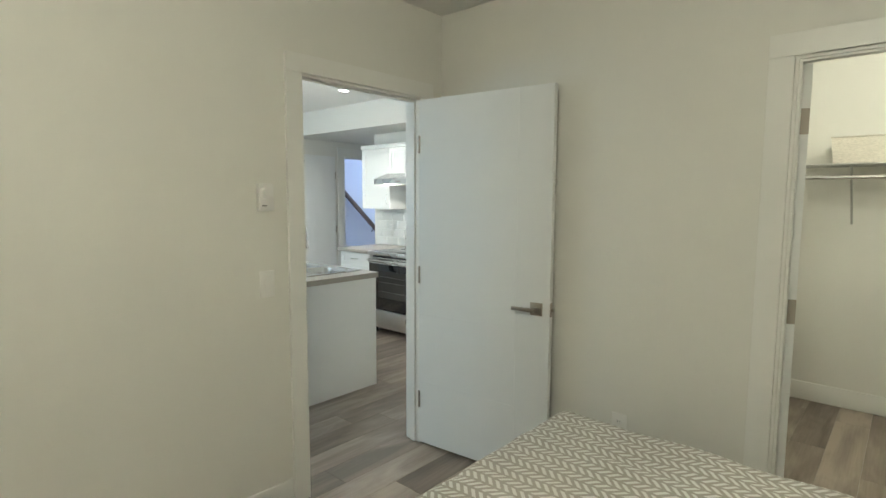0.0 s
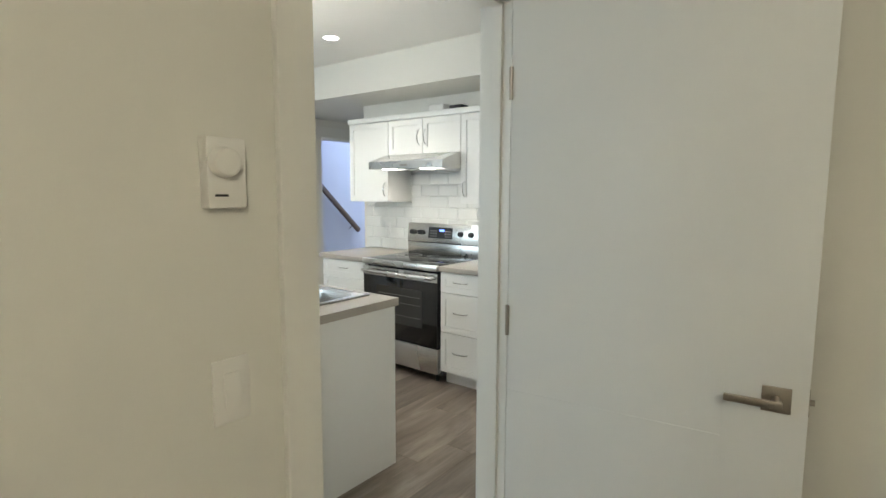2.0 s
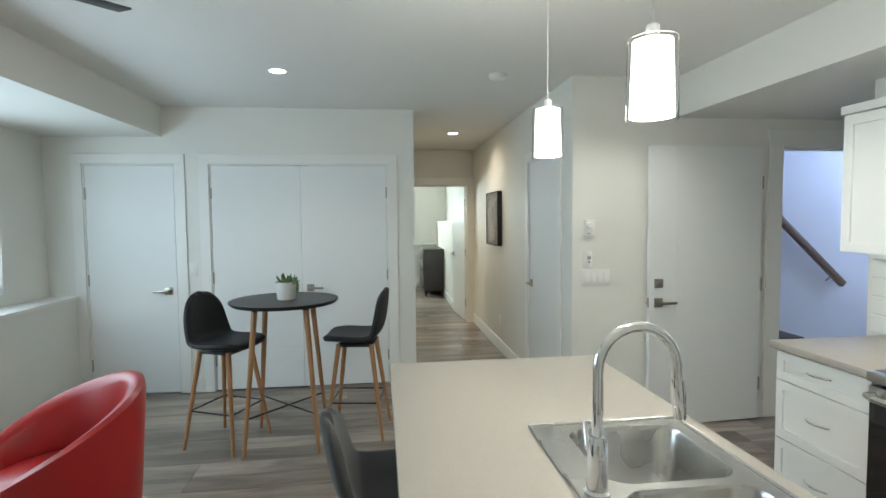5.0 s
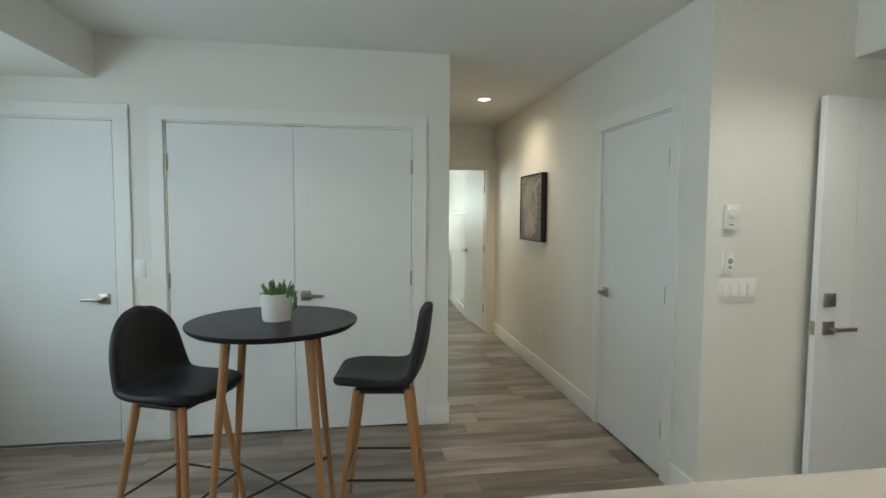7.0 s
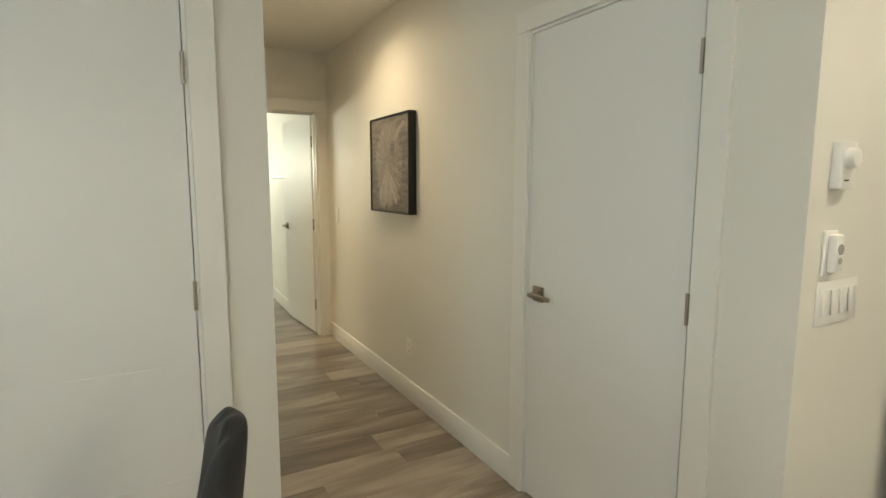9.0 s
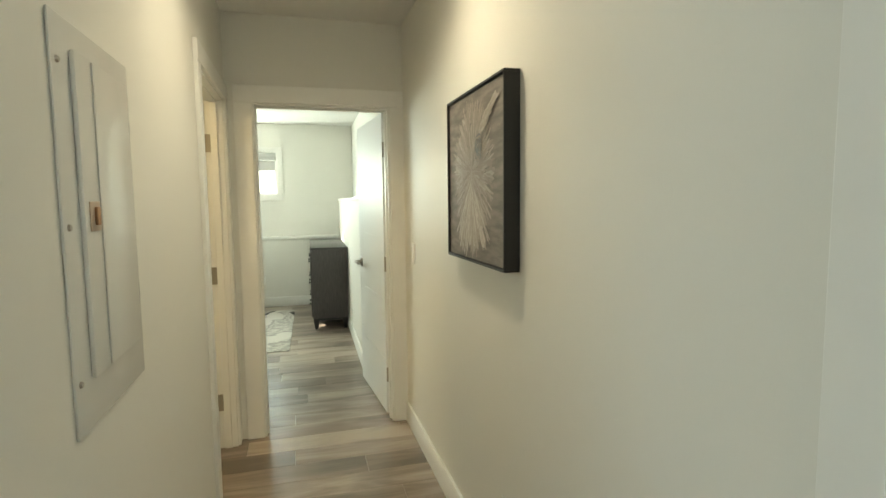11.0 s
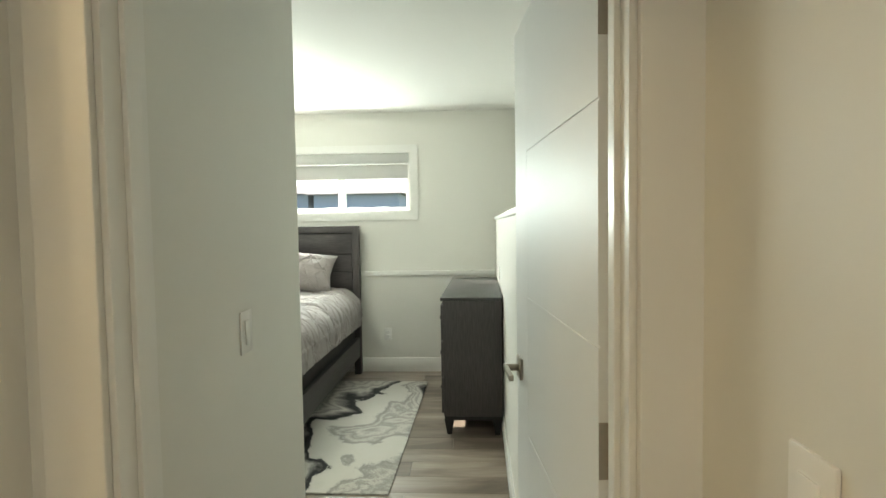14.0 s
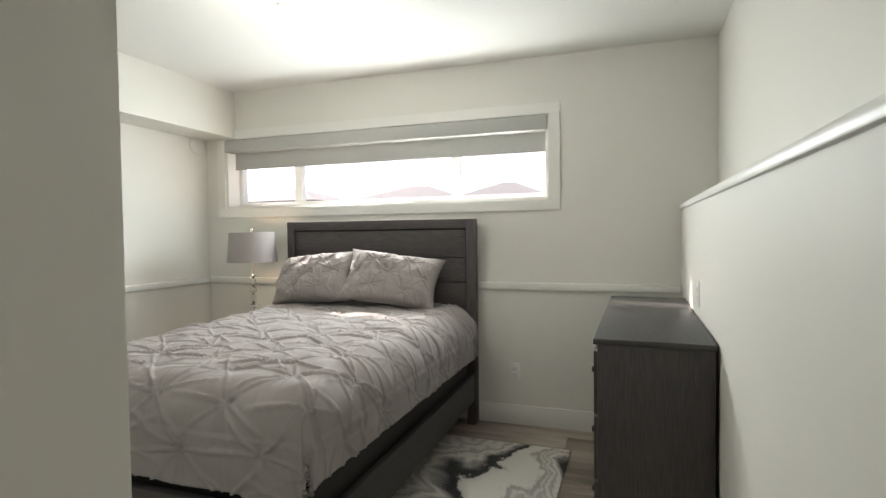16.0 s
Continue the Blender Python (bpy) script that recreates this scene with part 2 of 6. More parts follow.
# ---------------------------------------------------------------- mesh helpers
def add_box(bm, lo, hi, m=None):
    c = [(a + b) / 2 for a, b in zip(lo, hi)]
    s = [abs(b - a) for a, b in zip(lo, hi)]
    mm = Matrix.Translation(c) @ Matrix.Diagonal((*s, 1))
    r = bmesh.ops.create_cube(bm, size=1, matrix=(m @ mm) if m else mm)
    return r["verts"]


def add_cyl(bm, base, r1, r2, h, seg=24, m=None, caps=True):
    mm = Matrix.Translation((base[0], base[1], base[2] + h / 2))
    r = bmesh.ops.create_cone(bm, segments=seg, radius1=r1, radius2=r2, depth=h, cap_ends=caps, matrix=(m @ mm) if m else mm)
    return r["verts"]


def add_rod(bm, a, b, r1, r2=None, seg=12):
    a, b = Vector(a), Vector(b)
    d = b - a
    mm = Matrix.Translation((a + b) / 2) @ d.to_track_quat("Z", "Y").to_matrix().to_4x4()
    bmesh.ops.create_cone(bm, segments=seg, radius1=r1, radius2=r1 if r2 is None else r2, depth=d.length, cap_ends=True, matrix=mm)


def add_lathe(bm, profile, place=(0, 0, 0), seg=32):
    rings = []
    for r, z in profile:
        rings.append([bm.verts.new((place[0] + r * math.cos(2 * math.pi * i / seg), place[1] + r * math.sin(2 * math.pi * i / seg), place[2] + z)) for i in range(seg)])
    for p, q in zip(rings, rings[1:]):
        for i in range(seg):
            bm.faces.new((p[i], p[(i + 1) % seg], q[(i + 1) % seg], q[i]))
    closed = profile[0] == profile[-1]
    for ring, flip in () if closed else ((rings[0], True), (rings[-1], False)):
        if (Vector(ring[0].co) - Vector(ring[seg // 2].co)).length > 0.002:
            bm.faces.new(list(reversed(ring)) if flip else ring)


def add_tube(bm, pts, r, seg=10):
    """A round bar along a line of points."""
    pts = [Vector(p) for p in pts]
    rings, up = [], None
    for i, p in enumerate(pts):
        d = (pts[min(i + 1, len(pts) - 1)] - pts[max(i - 1, 0)]).normalized()
        if up is None:
            up = d.orthogonal().normalized()
        up = (up - d * up.dot(d)).normalized()
        side = d.cross(up)
        rr = r[i] if isinstance(r, (list, tuple)) else r
        rings.append([bm.verts.new(p + rr * (math.cos(2 * math.pi * k / seg) * up + math.sin(2 * math.pi * k / seg) * side)) for k in range(seg)])
    for a, b in zip(rings, rings[1:]):
        for k in range(seg):
            bm.faces.new((a[k], a[(k + 1) % seg], b[(k + 1) % seg], b[k]))
    bm.faces.new(list(reversed(rings[0])))
    bm.faces.new(rings[-1])


def soften(bm, width, seg=2):
    es = [e for e in bm.edges if len(e.link_faces) == 2 and e.calc_face_angle(0) > 0.6]
    if es:
        bmesh.ops.bevel(bm, geom=es, offset=width, segments=seg, profile=0.5, affect="EDGES", clamp_overlap=True)


def part(name, bm, material, parent=None, label="", smooth=False, bevel=0.0, kind=""):
    if bevel:
        soften(bm, bevel)
    bmesh.ops.recalc_face_normals(bm, faces=bm.faces)
    me = bpy.data.meshes.new(name)
    bm.to_mesh(me)
    bm.free()
    if smooth:
        me.shade_smooth()
        me.set_sharp_from_angle(angle=radians(38))
    me.materials.append(material)
    ob = new(name, me)
    if parent:
        ob.parent = parent
    if label:
        ob["label"] = label
    if kind:
        ob["kind"] = kind
    return ob


def box(name, lo, hi, material, parent=None, label="", bevel=0.0, m=None, smooth=False):
    bm = bmesh.new()
    add_box(bm, lo, hi, m)
    return part(name, bm, material, parent, label, smooth or bevel > 0, bevel)


def thing(name, m, label, category, group="", kind=""):
    e = new(name)
    e.matrix_basis = m
    e.empty_display_size = 0.1
    return tagged(e, label, category, group, kind)


def structure(ob, label, category=""):
    return tagged(ob, label, category or "wall", kind="structure")


def wall(name, axis, a, b, lo, hi, z0, z1, openings=(), label="white painted drywall wall", material=None):
    """A wall between the planes a and b of one axis, from lo to hi along the other, with openings (u0, u1, z0, z1)."""
    bm = bmesh.new()

    def piece(u0, u1, v0, v1):
        if u1 - u0 < 1e-4 or v1 - v0 < 1e-4:
            return
        if axis == "x":
            add_box(bm, (a, u0, v0), (b, u1, v1))
        else:
            add_box(bm, (u0, a, v0), (u1, b, v1))

    u = lo
    for o0, o1, v0, v1 in sorted(openings):
        piece(u, o0, z0, z1)
        piece(o0, o1, z0, v0)
        piece(o0, o1, v1, z1)
        u = o1
    piece(u, hi, z0, z1)
    return structure(part(name, bm, material or WALL), label)

# ---------------------------------------------------------------- the shell
H = 2.55          # ceiling
W1A, W1B = -0.925, -0.815      # wall between first bedroom and kitchen
HR, HL = 3.985, 2.93         # hall
DB = -6.08                   # wall with the double door
CF = -4.825                   # front door wall
D4 = -8.845                  # end of the hall
WX = -13.155                 # window wall of the second bedroom

wall("wall_bedroom_one_west", "x", W1A, W1B, -1.3, 3.36, 0, H, [(2.29, 3.09, 0, 2.055)])
wall("wall_bedroom_one_north", "y", 3.265, 3.36, W1B, 2.9, 0, H, [(0.97, 1.75, 0, 2.02)])
wall("wall_bedroom_one_east", "x", 2.9, 3.0, -1.3, 3.36, 0, H)
wall("wall_bedroom_one_south", "y", -1.4, -1.3, -0.97, 3.0, 0, H)
wall("wall_closet_back", "y", 5.52, 5.62, 0.5, 2.2, 0, H)
wall("wall_closet_west", "x", 0.5, 0.6, 3.36, 5.52, 0, H)
wall("wall_closet_east", "x", 2.1, 2.2, 3.36, 5.52, 0, H)
wall("wall_kitchen_east", "x", W1A, W1B, 3.36, 5.38, 0, H)
kitchen_wall = wall("wall_kitchen_back", "y", 5.27, 5.38, -3.75, W1A, 0, H)
wall("wall_entry_east", "x", -3.75, -3.64, 5.38, 7.0, 0, H)
wall("wall_entry_back", "y", 6.9, 7.0, CF, -3.75, 0, H)
wall("wall_front_door", "x", CF - 0.12, CF, HR, 7.0, 0, H, [(5.62, 6.54, 0, 2.06)])
wall("wall_hall_right", "y", HR, HR + 0.11, D4 - 0.11, CF - 0.12, 0, H, [(-5.935, -5.125, 0, 2.05)])
wall("wall_double_door", "x", DB - 0.11, DB, -0.35, HL - 0.11, 0, H, [(0.06, 0.82, 0, 2.05), (1.105, 2.685, 0, 2.05)])
wall("wall_hall_left", "y", HL - 0.11, HL, D4 - 0.11, DB, 0, H, [(-8.765, -7.97, 0, 2.04)])
wall("wall_hall_end", "x", D4 - 0.11, D4, HL, HR, 0, H, [(3.08, 3.895, 0, 2.04)])
wall("wall_living_south", "y", -0.36, -0.25, DB, W1A, 0, H, [(-5.53, -2.5, 1.0, 2.05)])
structure(box("wall_living_foundation", (DB, -0.25, 0), (W1A, -0.02, 0.88), WALL), "low white painted foundation wall")
structure(box("ledge_living", (DB, -0.25, 0.88), (W1A, 0.0, 0.905), TRIM), "white painted ledge on the foundation wall", "ledge")
wall("wall_closet_double_back", "x", -6.9, -6.8, -0.35, HL - 0.11, 0, H)
# Unseen wall, added to keep light from leaking in under the south door.
wall("light_block_closet_south", "y", -0.35, -0.25, -6.8, DB - 0.11, 0, H)
wall("wall_bathroom_back", "y", 0.9, 1.0, D4 - 0.11, -6.9, 0, H)
wall("wall_laundry", "y", 4.9, 5.0, -6.3, CF - 0.12, 0, H)
wall("wall_laundry_west", "x", -6.4, -6.3, HR + 0.11, 5.0, 0, H)
# second bedroom
wall("wall_bedroom_two_passage", "y", 2.90, 3.012, -9.985, D4 - 0.11, 0, H)
wall("wall_bedroom_two_closet", "x", -9.985, -9.875, 0.2, 2.90, 0, H)
SLANT = Matrix.Translation((WX, 3.905, 0)) @ pose(0, 0, 0, 0, 0, -1.2) @ Matrix.Translation((-WX, -3.905, 0))
structure(box("wall_bedroom_two_north", (WX, 4.11, 0), (D4 - 0.07, 4.5, H), WALL, m=SLANT), "white painted drywall wall")
structure(box("wall_bedroom_two_foundation_north", (WX, 3.905, 0), (-9.62, 4.11, 1.465), WALL, m=SLANT), "thick lower part of the white painted wall")
structure(box("ledge_north", (WX, 3.893, 1.465), (-9.62, 4.11, 1.495), TRIM, bevel=0.004, m=SLANT), "white painted ledge cap", "ledge")
wall("wall_window", "x", WX - 0.22, WX, 0.09, 4.61, 0, H, [(0.395, 3.08, 1.555, 2.13)])
structure(box("wall_window_lower", (WX, 0.20, 0), (WX + 0.035, 3.905, 0.94), WALL), "lower part of the white painted window wall")
structure(box("ledge_window_wall", (WX, 0.20, 0.94), (WX + 0.055, 3.893, 0.985), TRIM, bevel=0.004), "white painted ledge cap", "ledge")
wall("wall_bedroom_two_south", "y", 0.09, 0.20, WX, D4 - 0.11, 0, H)
structure(box("wall_south_lower", (WX + 0.035, 0.20, 0), (-9.985, 0.235, 0.94), WALL), "lower part of the white painted wall")
structure(box("ledge_south", (WX + 0.055, 0.20, 0.94), (-9.985, 0.255, 0.985), TRIM, bevel=0.004), "white painted ledge cap", "ledge")
structure(box("bulkhead_bedroom_two", (WX, 0.20, 2.14), (-9.985, 0.50, H - 0.03), WALL), "boxed-in white bulkhead under the ceiling", "bulkhead")
# bulkheads of the kitchen and living room
structure(box("bulkhead_kitchen", (CF, 4.765, 2.265), (W1A, 5.27, H), WALL), "boxed-in white bulkhead above the kitchen cabinets", "bulkhead")
structure(box("bulkhead_entry", (CF, 5.27, 2.265), (-3.75, 6.9, H), WALL), "lowered white ceiling over the entrance", "bulkhead")
structure(box("bulkhead_living", (DB, -0.25, 2.285), (W1A, 0.72, H), WALL), "boxed-in white bulkhead along the window wall", "bulkhead")
# stairwell
wall("wall_stair_far", "x", -6.3, -6.2, 5.0, 9.1, 0, 4.2)
wall("wall_stair_north", "y", 9.1, 9.2, -6.3, -4.81, 0, 4.2)
wall("wall_stair_near", "x", CF - 0.12, CF, 7.0, 9.1, 0, 4.2)
wall("wall_stair_near_upper", "x", CF - 0.12, CF, 5.0, 7.0, H, 4.2)
wall("wall_stair_south", "y", 5.0, 5.1, -6.2, CF - 0.12, 0, 4.2)
structure(box("ceiling_stair", (-6.3, 5.0, 4.2), (CF, 9.2, 4.3), CEIL), "white ceiling above the stairs", "ceiling")
for i in range(6):
    y1 = 6.62 - 0.26 * i
    structure(box("stair_step", (-6.2, y1 - 0.28, 0.178 * i), (-5.1, y1, 0.178 * (i + 1)), CARPET, bevel=0.012), "dark wooden stair step", "stair step")
rail = thing("handrail", pose(-6.13, 6.3, 1.87), "sloping oak handrail on the stairwell wall", "handrail")
bm = bmesh.new()
add_box(bm, (-0.03, -0.75, -0.035), (0.03, 1.55, 0.035), pose(0, 0, 0, -43, 0, 0))
part("bar", bm, RAIL, rail, smooth=True, bevel=0.012)
for ly in (-0.3, 1.0):
    bm = bmesh.new()
    add_rod(bm, (0, ly, -0.93 * ly - 0.03), (-0.07, ly, -0.93 * ly - 0.09), 0.009)
    part("bracket", bm, NICKEL, rail)

structure(box("ceiling_first_bedroom", (W1A, -1.4, H), (3.0, 5.62, H + 0.1), CEIL), "white painted ceiling", "ceiling")
structure(box("ceiling_kitchen", (DB, -0.36, H), (W1A, 5.38, H + 0.1), CEIL), "white painted ceiling", "ceiling")
structure(box("ceiling_entry", (CF, 5.38, H), (-3.64, 7.0, H + 0.1), CEIL), "white painted ceiling", "ceiling")
structure(box("ceiling_hall", (D4 - 0.11, -0.36, H), (DB, 5.0, H + 0.1), CEIL), "white painted ceiling", "ceiling")
structure(box("ceiling_second_bedroom", (WX - 0.22, 0.09, H - 0.03), (D4 - 0.11, 4.61, H + 0.1), CEIL), "white painted ceiling", "ceiling")
structure(box("ceiling_laundry", (DB, HR + 0.11, H), (CF, 5.0, H + 0.1), CEIL), "white painted ceiling", "ceiling")
structure(box("floor_slab", (WX - 0.22, -1.4, -0.12), (3.0, 9.2, -0.009), GROUT), "concrete floor under the planks", "floor")


def casing(name, axis, plane, side, u0, u1, top, width=0.085):
    """Flat door casing on one face of a wall, round an opening."""
    bm = bmesh.new()
    t = 0.016 * side

    def b(ua, ub, za, zb, tt):
        lo, hi = sorted((plane, plane + tt))
        if axis == "x":
            add_box(bm, (lo, ua, za), (hi, ub, zb))
        else:
            add_box(bm, (ua, lo, za), (ub, hi, zb))

    b(u0 - width, u0, 0, top, t)
    b(u1, u1 + width, 0, top, t)
    b(u0 - width, u1 + width, top, top + width, t * 1.15)
    return structure(part(name, bm, TRIM, bevel=0.002), "white painted flat door casing", "door casing")


def lining(name, axis, a, b, u0, u1, top, stop=0.0):
    """The jamb boards inside an opening, with a stop strip."""
    bm = bmesh.new()

    def q(ua, ub, pa, pb, za, zb):
        if axis == "x":
            add_box(bm, (pa, ua, za), (pb, ub, zb))
        else:
            add_box(bm, (ua, pa, za), (ub, pb, zb))

    q(u0, u0 + 0.012, a - 0.001, b + 0.001, 0, top - 0.012)
    q(u1 - 0.012, u1, a - 0.001, b + 0.001, 0, top - 0.012)
    q(u0, u1, a - 0.001, b + 0.001, top - 0.012, top)
    if stop:
        q(u0 + 0.012, u0 + 0.022, stop - 0.018, stop + 0.018, 0, top - 0.012)
        q(u1 - 0.022, u1 - 0.012, stop - 0.018, stop + 0.018, 0, top - 0.012)
        q(u0 + 0.022, u1 - 0.022, stop - 0.018, stop + 0.018, top - 0.022, top - 0.012)
    return structure(part(name, bm, TRIM, bevel=0.0015), "white painted door jamb", "door jamb")


casing("trim_door_one_room", "x", W1B, 1, 2.29, 3.09, 2.055)
casing("trim_door_one_kitchen", "x", W1A, -1, 2.29, 3.09, 2.055)
lining("jamb_door_one", "x", W1A, W1B, 2.29, 3.09, 2.055, -0.865)
casing("trim_closet", "y", 3.265, -1, 0.97, 1.75, 2.02)
lining("jamb_closet", "y", 3.265, 3.36, 0.97, 1.75, 2.02, 3.29)
casing("trim_front_door", "x", CF, 1, 5.62, 6.54, 2.06, 0.12)
lining("jamb_front_door", "x", CF - 0.12, CF, 5.62, 6.54, 2.06, CF - 0.06)
casing("trim_laundry_door", "y", HR, -1, -5.935, -5.125, 2.05)
lining("jamb_laundry_door", "y", HR, HR + 0.11, -5.935, -5.125, 2.05)
casing("trim_south_door", "x", DB, 1, 0.06, 0.82, 2.05)
lining("jamb_south_door", "x", DB - 0.11, DB, 0.06, 0.82, 2.05)
casing("trim_double_door", "x", DB, 1, 1.105, 2.685, 2.05)
lining("jamb_double_door", "x", DB - 0.11, DB, 1.105, 2.685, 2.05)
casing("trim_bathroom_door", "y", HL, 1, -8.765, -7.97, 2.04)
lining("jamb_bathroom_door", "y", HL - 0.11, HL, -8.765, -7.97, 2.04, HL - 0.05)
casing("trim_bedroom_two_door", "x", D4, 1, 3.08, 3.895, 2.04, 0.1)
lining("jamb_bedroom_two_door", "x", D4 - 0.11, D4, 3.08, 3.895, 2.04, D4 - 0.06)


def skirting(name, a, b, side, height=0.135):
    """A baseboard from a to b on the floor; side: the unit vector into the room."""
    a, b = Vector((*a, 0)), Vector((*b, 0))
    s = Vector((*side, 0))
    lo = Vector([min(p, q) for p, q in zip(a, b)])
    hi = Vector([max(p, q) for p, q in zip(a, b)])
    e = s * 0.014
    lo2 = Vector([min(p, p + d) for p, d in zip(lo, e)])
    hi2 = Vector([max(p, p + d) for p, d in zip(hi, e)])
    hi2.z = height
    return structure(box(name, lo2, hi2, TRIM, bevel=0.003), "white painted flat baseboard", "baseboard")


for i, (a, b, s) in enumerate([
    ((W1B, -1.3), (W1B, 2.2), (1, 0)), ((W1B, 3.175), (W1B, 3.265), (1, 0)), ((W1B + 0.014, 3.265), (0.885, 3.265), (0, -1)), ((1.835, 3.265), (2.9, 3.265), (0, -1)),
    ((0.6, 5.52), (2.1, 5.52), (0, -1)), ((2.1, 3.36), (2.1, 5.52), (-1, 0)),
    ((DB, 0.905), (DB, 1.02), (1, 0)), ((DB, 2.775), (DB, HL), (1, 0)), ((DB, HL), (-7.885, HL), (0, 1)), 
    ((-8.83, HR), (-6.02, HR), (0, -1)), ((-5.04, HR), (CF, HR), (0, -1)), ((CF, HR), (CF, 5.5), (1, 0)),
    ((-9.985, 3.012), (D4 - 0.11, 3.012), (0, 1)), ((-9.985, 0.235), (-9.985, 3.012), (-1, 0)),
    ((WX + 0.035, 0.235), (WX + 0.035, 3.905), (1, 0)), ((W1A, 0), (W1A, 2.2), (-1, 0))]):
    skirting("baseboard_%d" % (i + 1), a, b, s)


structure(box("baseboard_slanted", (WX + 0.05, 3.891, 0), (-9.62, 3.905, 0.135), TRIM, bevel=0.003, m=SLANT), "white painted flat baseboard", "baseboard")


# ---------------------------------------------------------------- doors
def lever_set(parent, x, z, y, side, flip=1):
    """Square rose and straight lever on one face of a door; y is that face, side its outward direction."""
    bm = bmesh.new()
    add_box(bm, (x - 0.033, min(y, y + 0.009 * side), z - 0.033), (x + 0.033, max(y, y + 0.009 * side), z + 0.033))
    rose = part("rose", bm, NICKEL, parent, "brushed nickel square rose", True, 0.0015)
    bm = bmesh.new()
    add_rod(bm, (x, y + 0.008 * side, z), (x, y + 0.05 * side, z), 0.011, seg=14)
    lo, hi = sorted((x + 0.012 * flip, x - 0.118 * flip))
    ya, yb = sorted((y + 0.042 * side, y + 0.056 * side))
    add_box(bm, (lo, ya, z - 0.009), (hi, yb, z + 0.009))
    part("lever", bm, NICKEL, parent, "brushed nickel lever handle", True, 0.002)


def door_leaf(name, m, width, height, label, lever=True, grooves="both", latch=False, deadbolt=False, hinge_side=1, lz=0.95):
    """A flat leaf with routed lines; it hangs on local x = 0 and reaches to x = width."""
    root = thing(name, m, label, "door", kind="structure")
    bm = bmesh.new()
    T, D = 0.0175, 0.0022
    add_box(bm, (0.0005, -T + D, 0.012), (width, T - D, height))
    slab = part("slab", bm, DOOR, root)
    g, gv = 0.0032, 0.0007
    xv = width * 0.77 if grooves == "both" else width + gv
    zs = [0.012, 0.386, 0.80, 1.216, 1.634, height] if grooves else [0.012, height]
    n = len(zs) - 1
    for s in (-1, 1):
        ya, yb = sorted((s * (T - D), s * T))
        for k in range(n):
            box("panel", (0.0005, ya, zs[k] + (g if k else 0)), (xv - gv, yb, zs[k + 1] - (g if k < n - 1 else 0)), DOOR, slab)
        if grooves == "both":
            box("stile", (xv + gv, ya, 0.012), (width, yb, height), DOOR, slab)
    if lever:
        lever_set(root, width - 0.07, lz, T, 1)
        lever_set(root, width - 0.07, lz, -T, -1)
        bm = bmesh.new()
        add_box(bm, (width, -0.012, lz - 0.035), (width + 0.002, 0.012, lz + 0.035))
        add_rod(bm, (width, 0, lz), (width + 0.013, 0, lz), 0.008)
        part("latch", bm, NICKEL, root)
    if deadbolt:
        for s in (-1, 1):
            bm = bmesh.new()
            ya, yb = sorted((s * T, s * (T + 0.01)))
            add_box(bm, (width - 0.103, ya, lz + 0.107), (width - 0.037, yb, lz + 0.173))
            add_rod(bm, (width - 0.07, s * T, lz + 0.14), (width - 0.07, s * (T + 0.018), lz + 0.14), 0.014)
            part("deadbolt", bm, NICKEL, root, "brushed nickel square deadbolt", True, 0.0015)
    for z in (0.28, 1.035, 1.79):
        bm = bmesh.new()
        add_rod(bm, (0.0, hinge_side * (T + 0.004), z - 0.05), (0.0, hinge_side * (T + 0.004), z + 0.05), 0.0065)
        add_box(bm, (-0.0005, -T, z - 0.05), (0.003, T, z + 0.05))
        part("hinge", bm, NICKEL, root, "brushed nickel butt hinge", True)
    return root


door_leaf("door_1", pose(-0.81, 3.088, 0, 0, 0, 6.5), 0.825, 2.04, "open white flush door with routed lines", hinge_side=-1, lz=0.925)
door_leaf("door_closet", pose(0.995, 3.37, 0, 0, 0, 109), 0.74, 2.01, "white closet door standing open into the closet", hinge_side=1)
door_leaf("door_front", pose(-4.795, 5.43, 0, 0, 0, -86.5), 0.91, 2.05, "open white entrance door with nickel lever and deadbolt", deadbolt=True, hinge_side=1, lz=0.925)
door_leaf("door_laundry", pose(-5.14, HR + 0.018, 0, 0, 0, 180), 0.78, 2.035, "closed white flush door with nickel lever", grooves=False, hinge_side=1)
door_leaf("door_south", pose(DB - 0.018, 0.075, 0, 0, 0, 90), 0.73, 2.035, "closed white flush door with routed lines", hinge_side=-1, grooves="across", lz=0.925)
door_leaf("door_double_left", pose(DB - 0.018, 1.12, 0, 0, 0, 90), 0.774, 2.035, "closed white double closet door leaf", hinge_side=-1, grooves="across", lz=0.925)
door_leaf("door_double_right", pose(DB - 0.018, 2.67, 0, 0, 0, -90), 0.773, 2.035, "closed white double closet door leaf", hinge_side=1, grooves="across", lz=0.925)
bath_door = door_leaf("door_bathroom", pose(-8.75, HL - 0.115, 0, 0, 0, -88), 0.79, 2.025, "white bathroom door standing open", hinge_side=1)
for hz in (0.28, 1.035, 1.79):
    box("hinge_plate", (-0.045, -0.002, hz - 0.05), (-0.008, 0.0015, hz + 0.05), NICKEL, bath_door, "brushed nickel hinge plate")
door_leaf("door_bedroom_two", pose(D4 - 0.112, 3.883, 0, 0, 0, 184.5), 0.825, 2.025, "white bedroom door standing wide open", hinge_side=-1, lz=0.975)
for yy in (1.865, 1.93):
    structure(box("ball_catch", (DB - 0.03, yy - 0.03, 2.036), (DB - 0.002, yy + 0.03, 2.04), BLACK), "dark metal door catch", "catch")

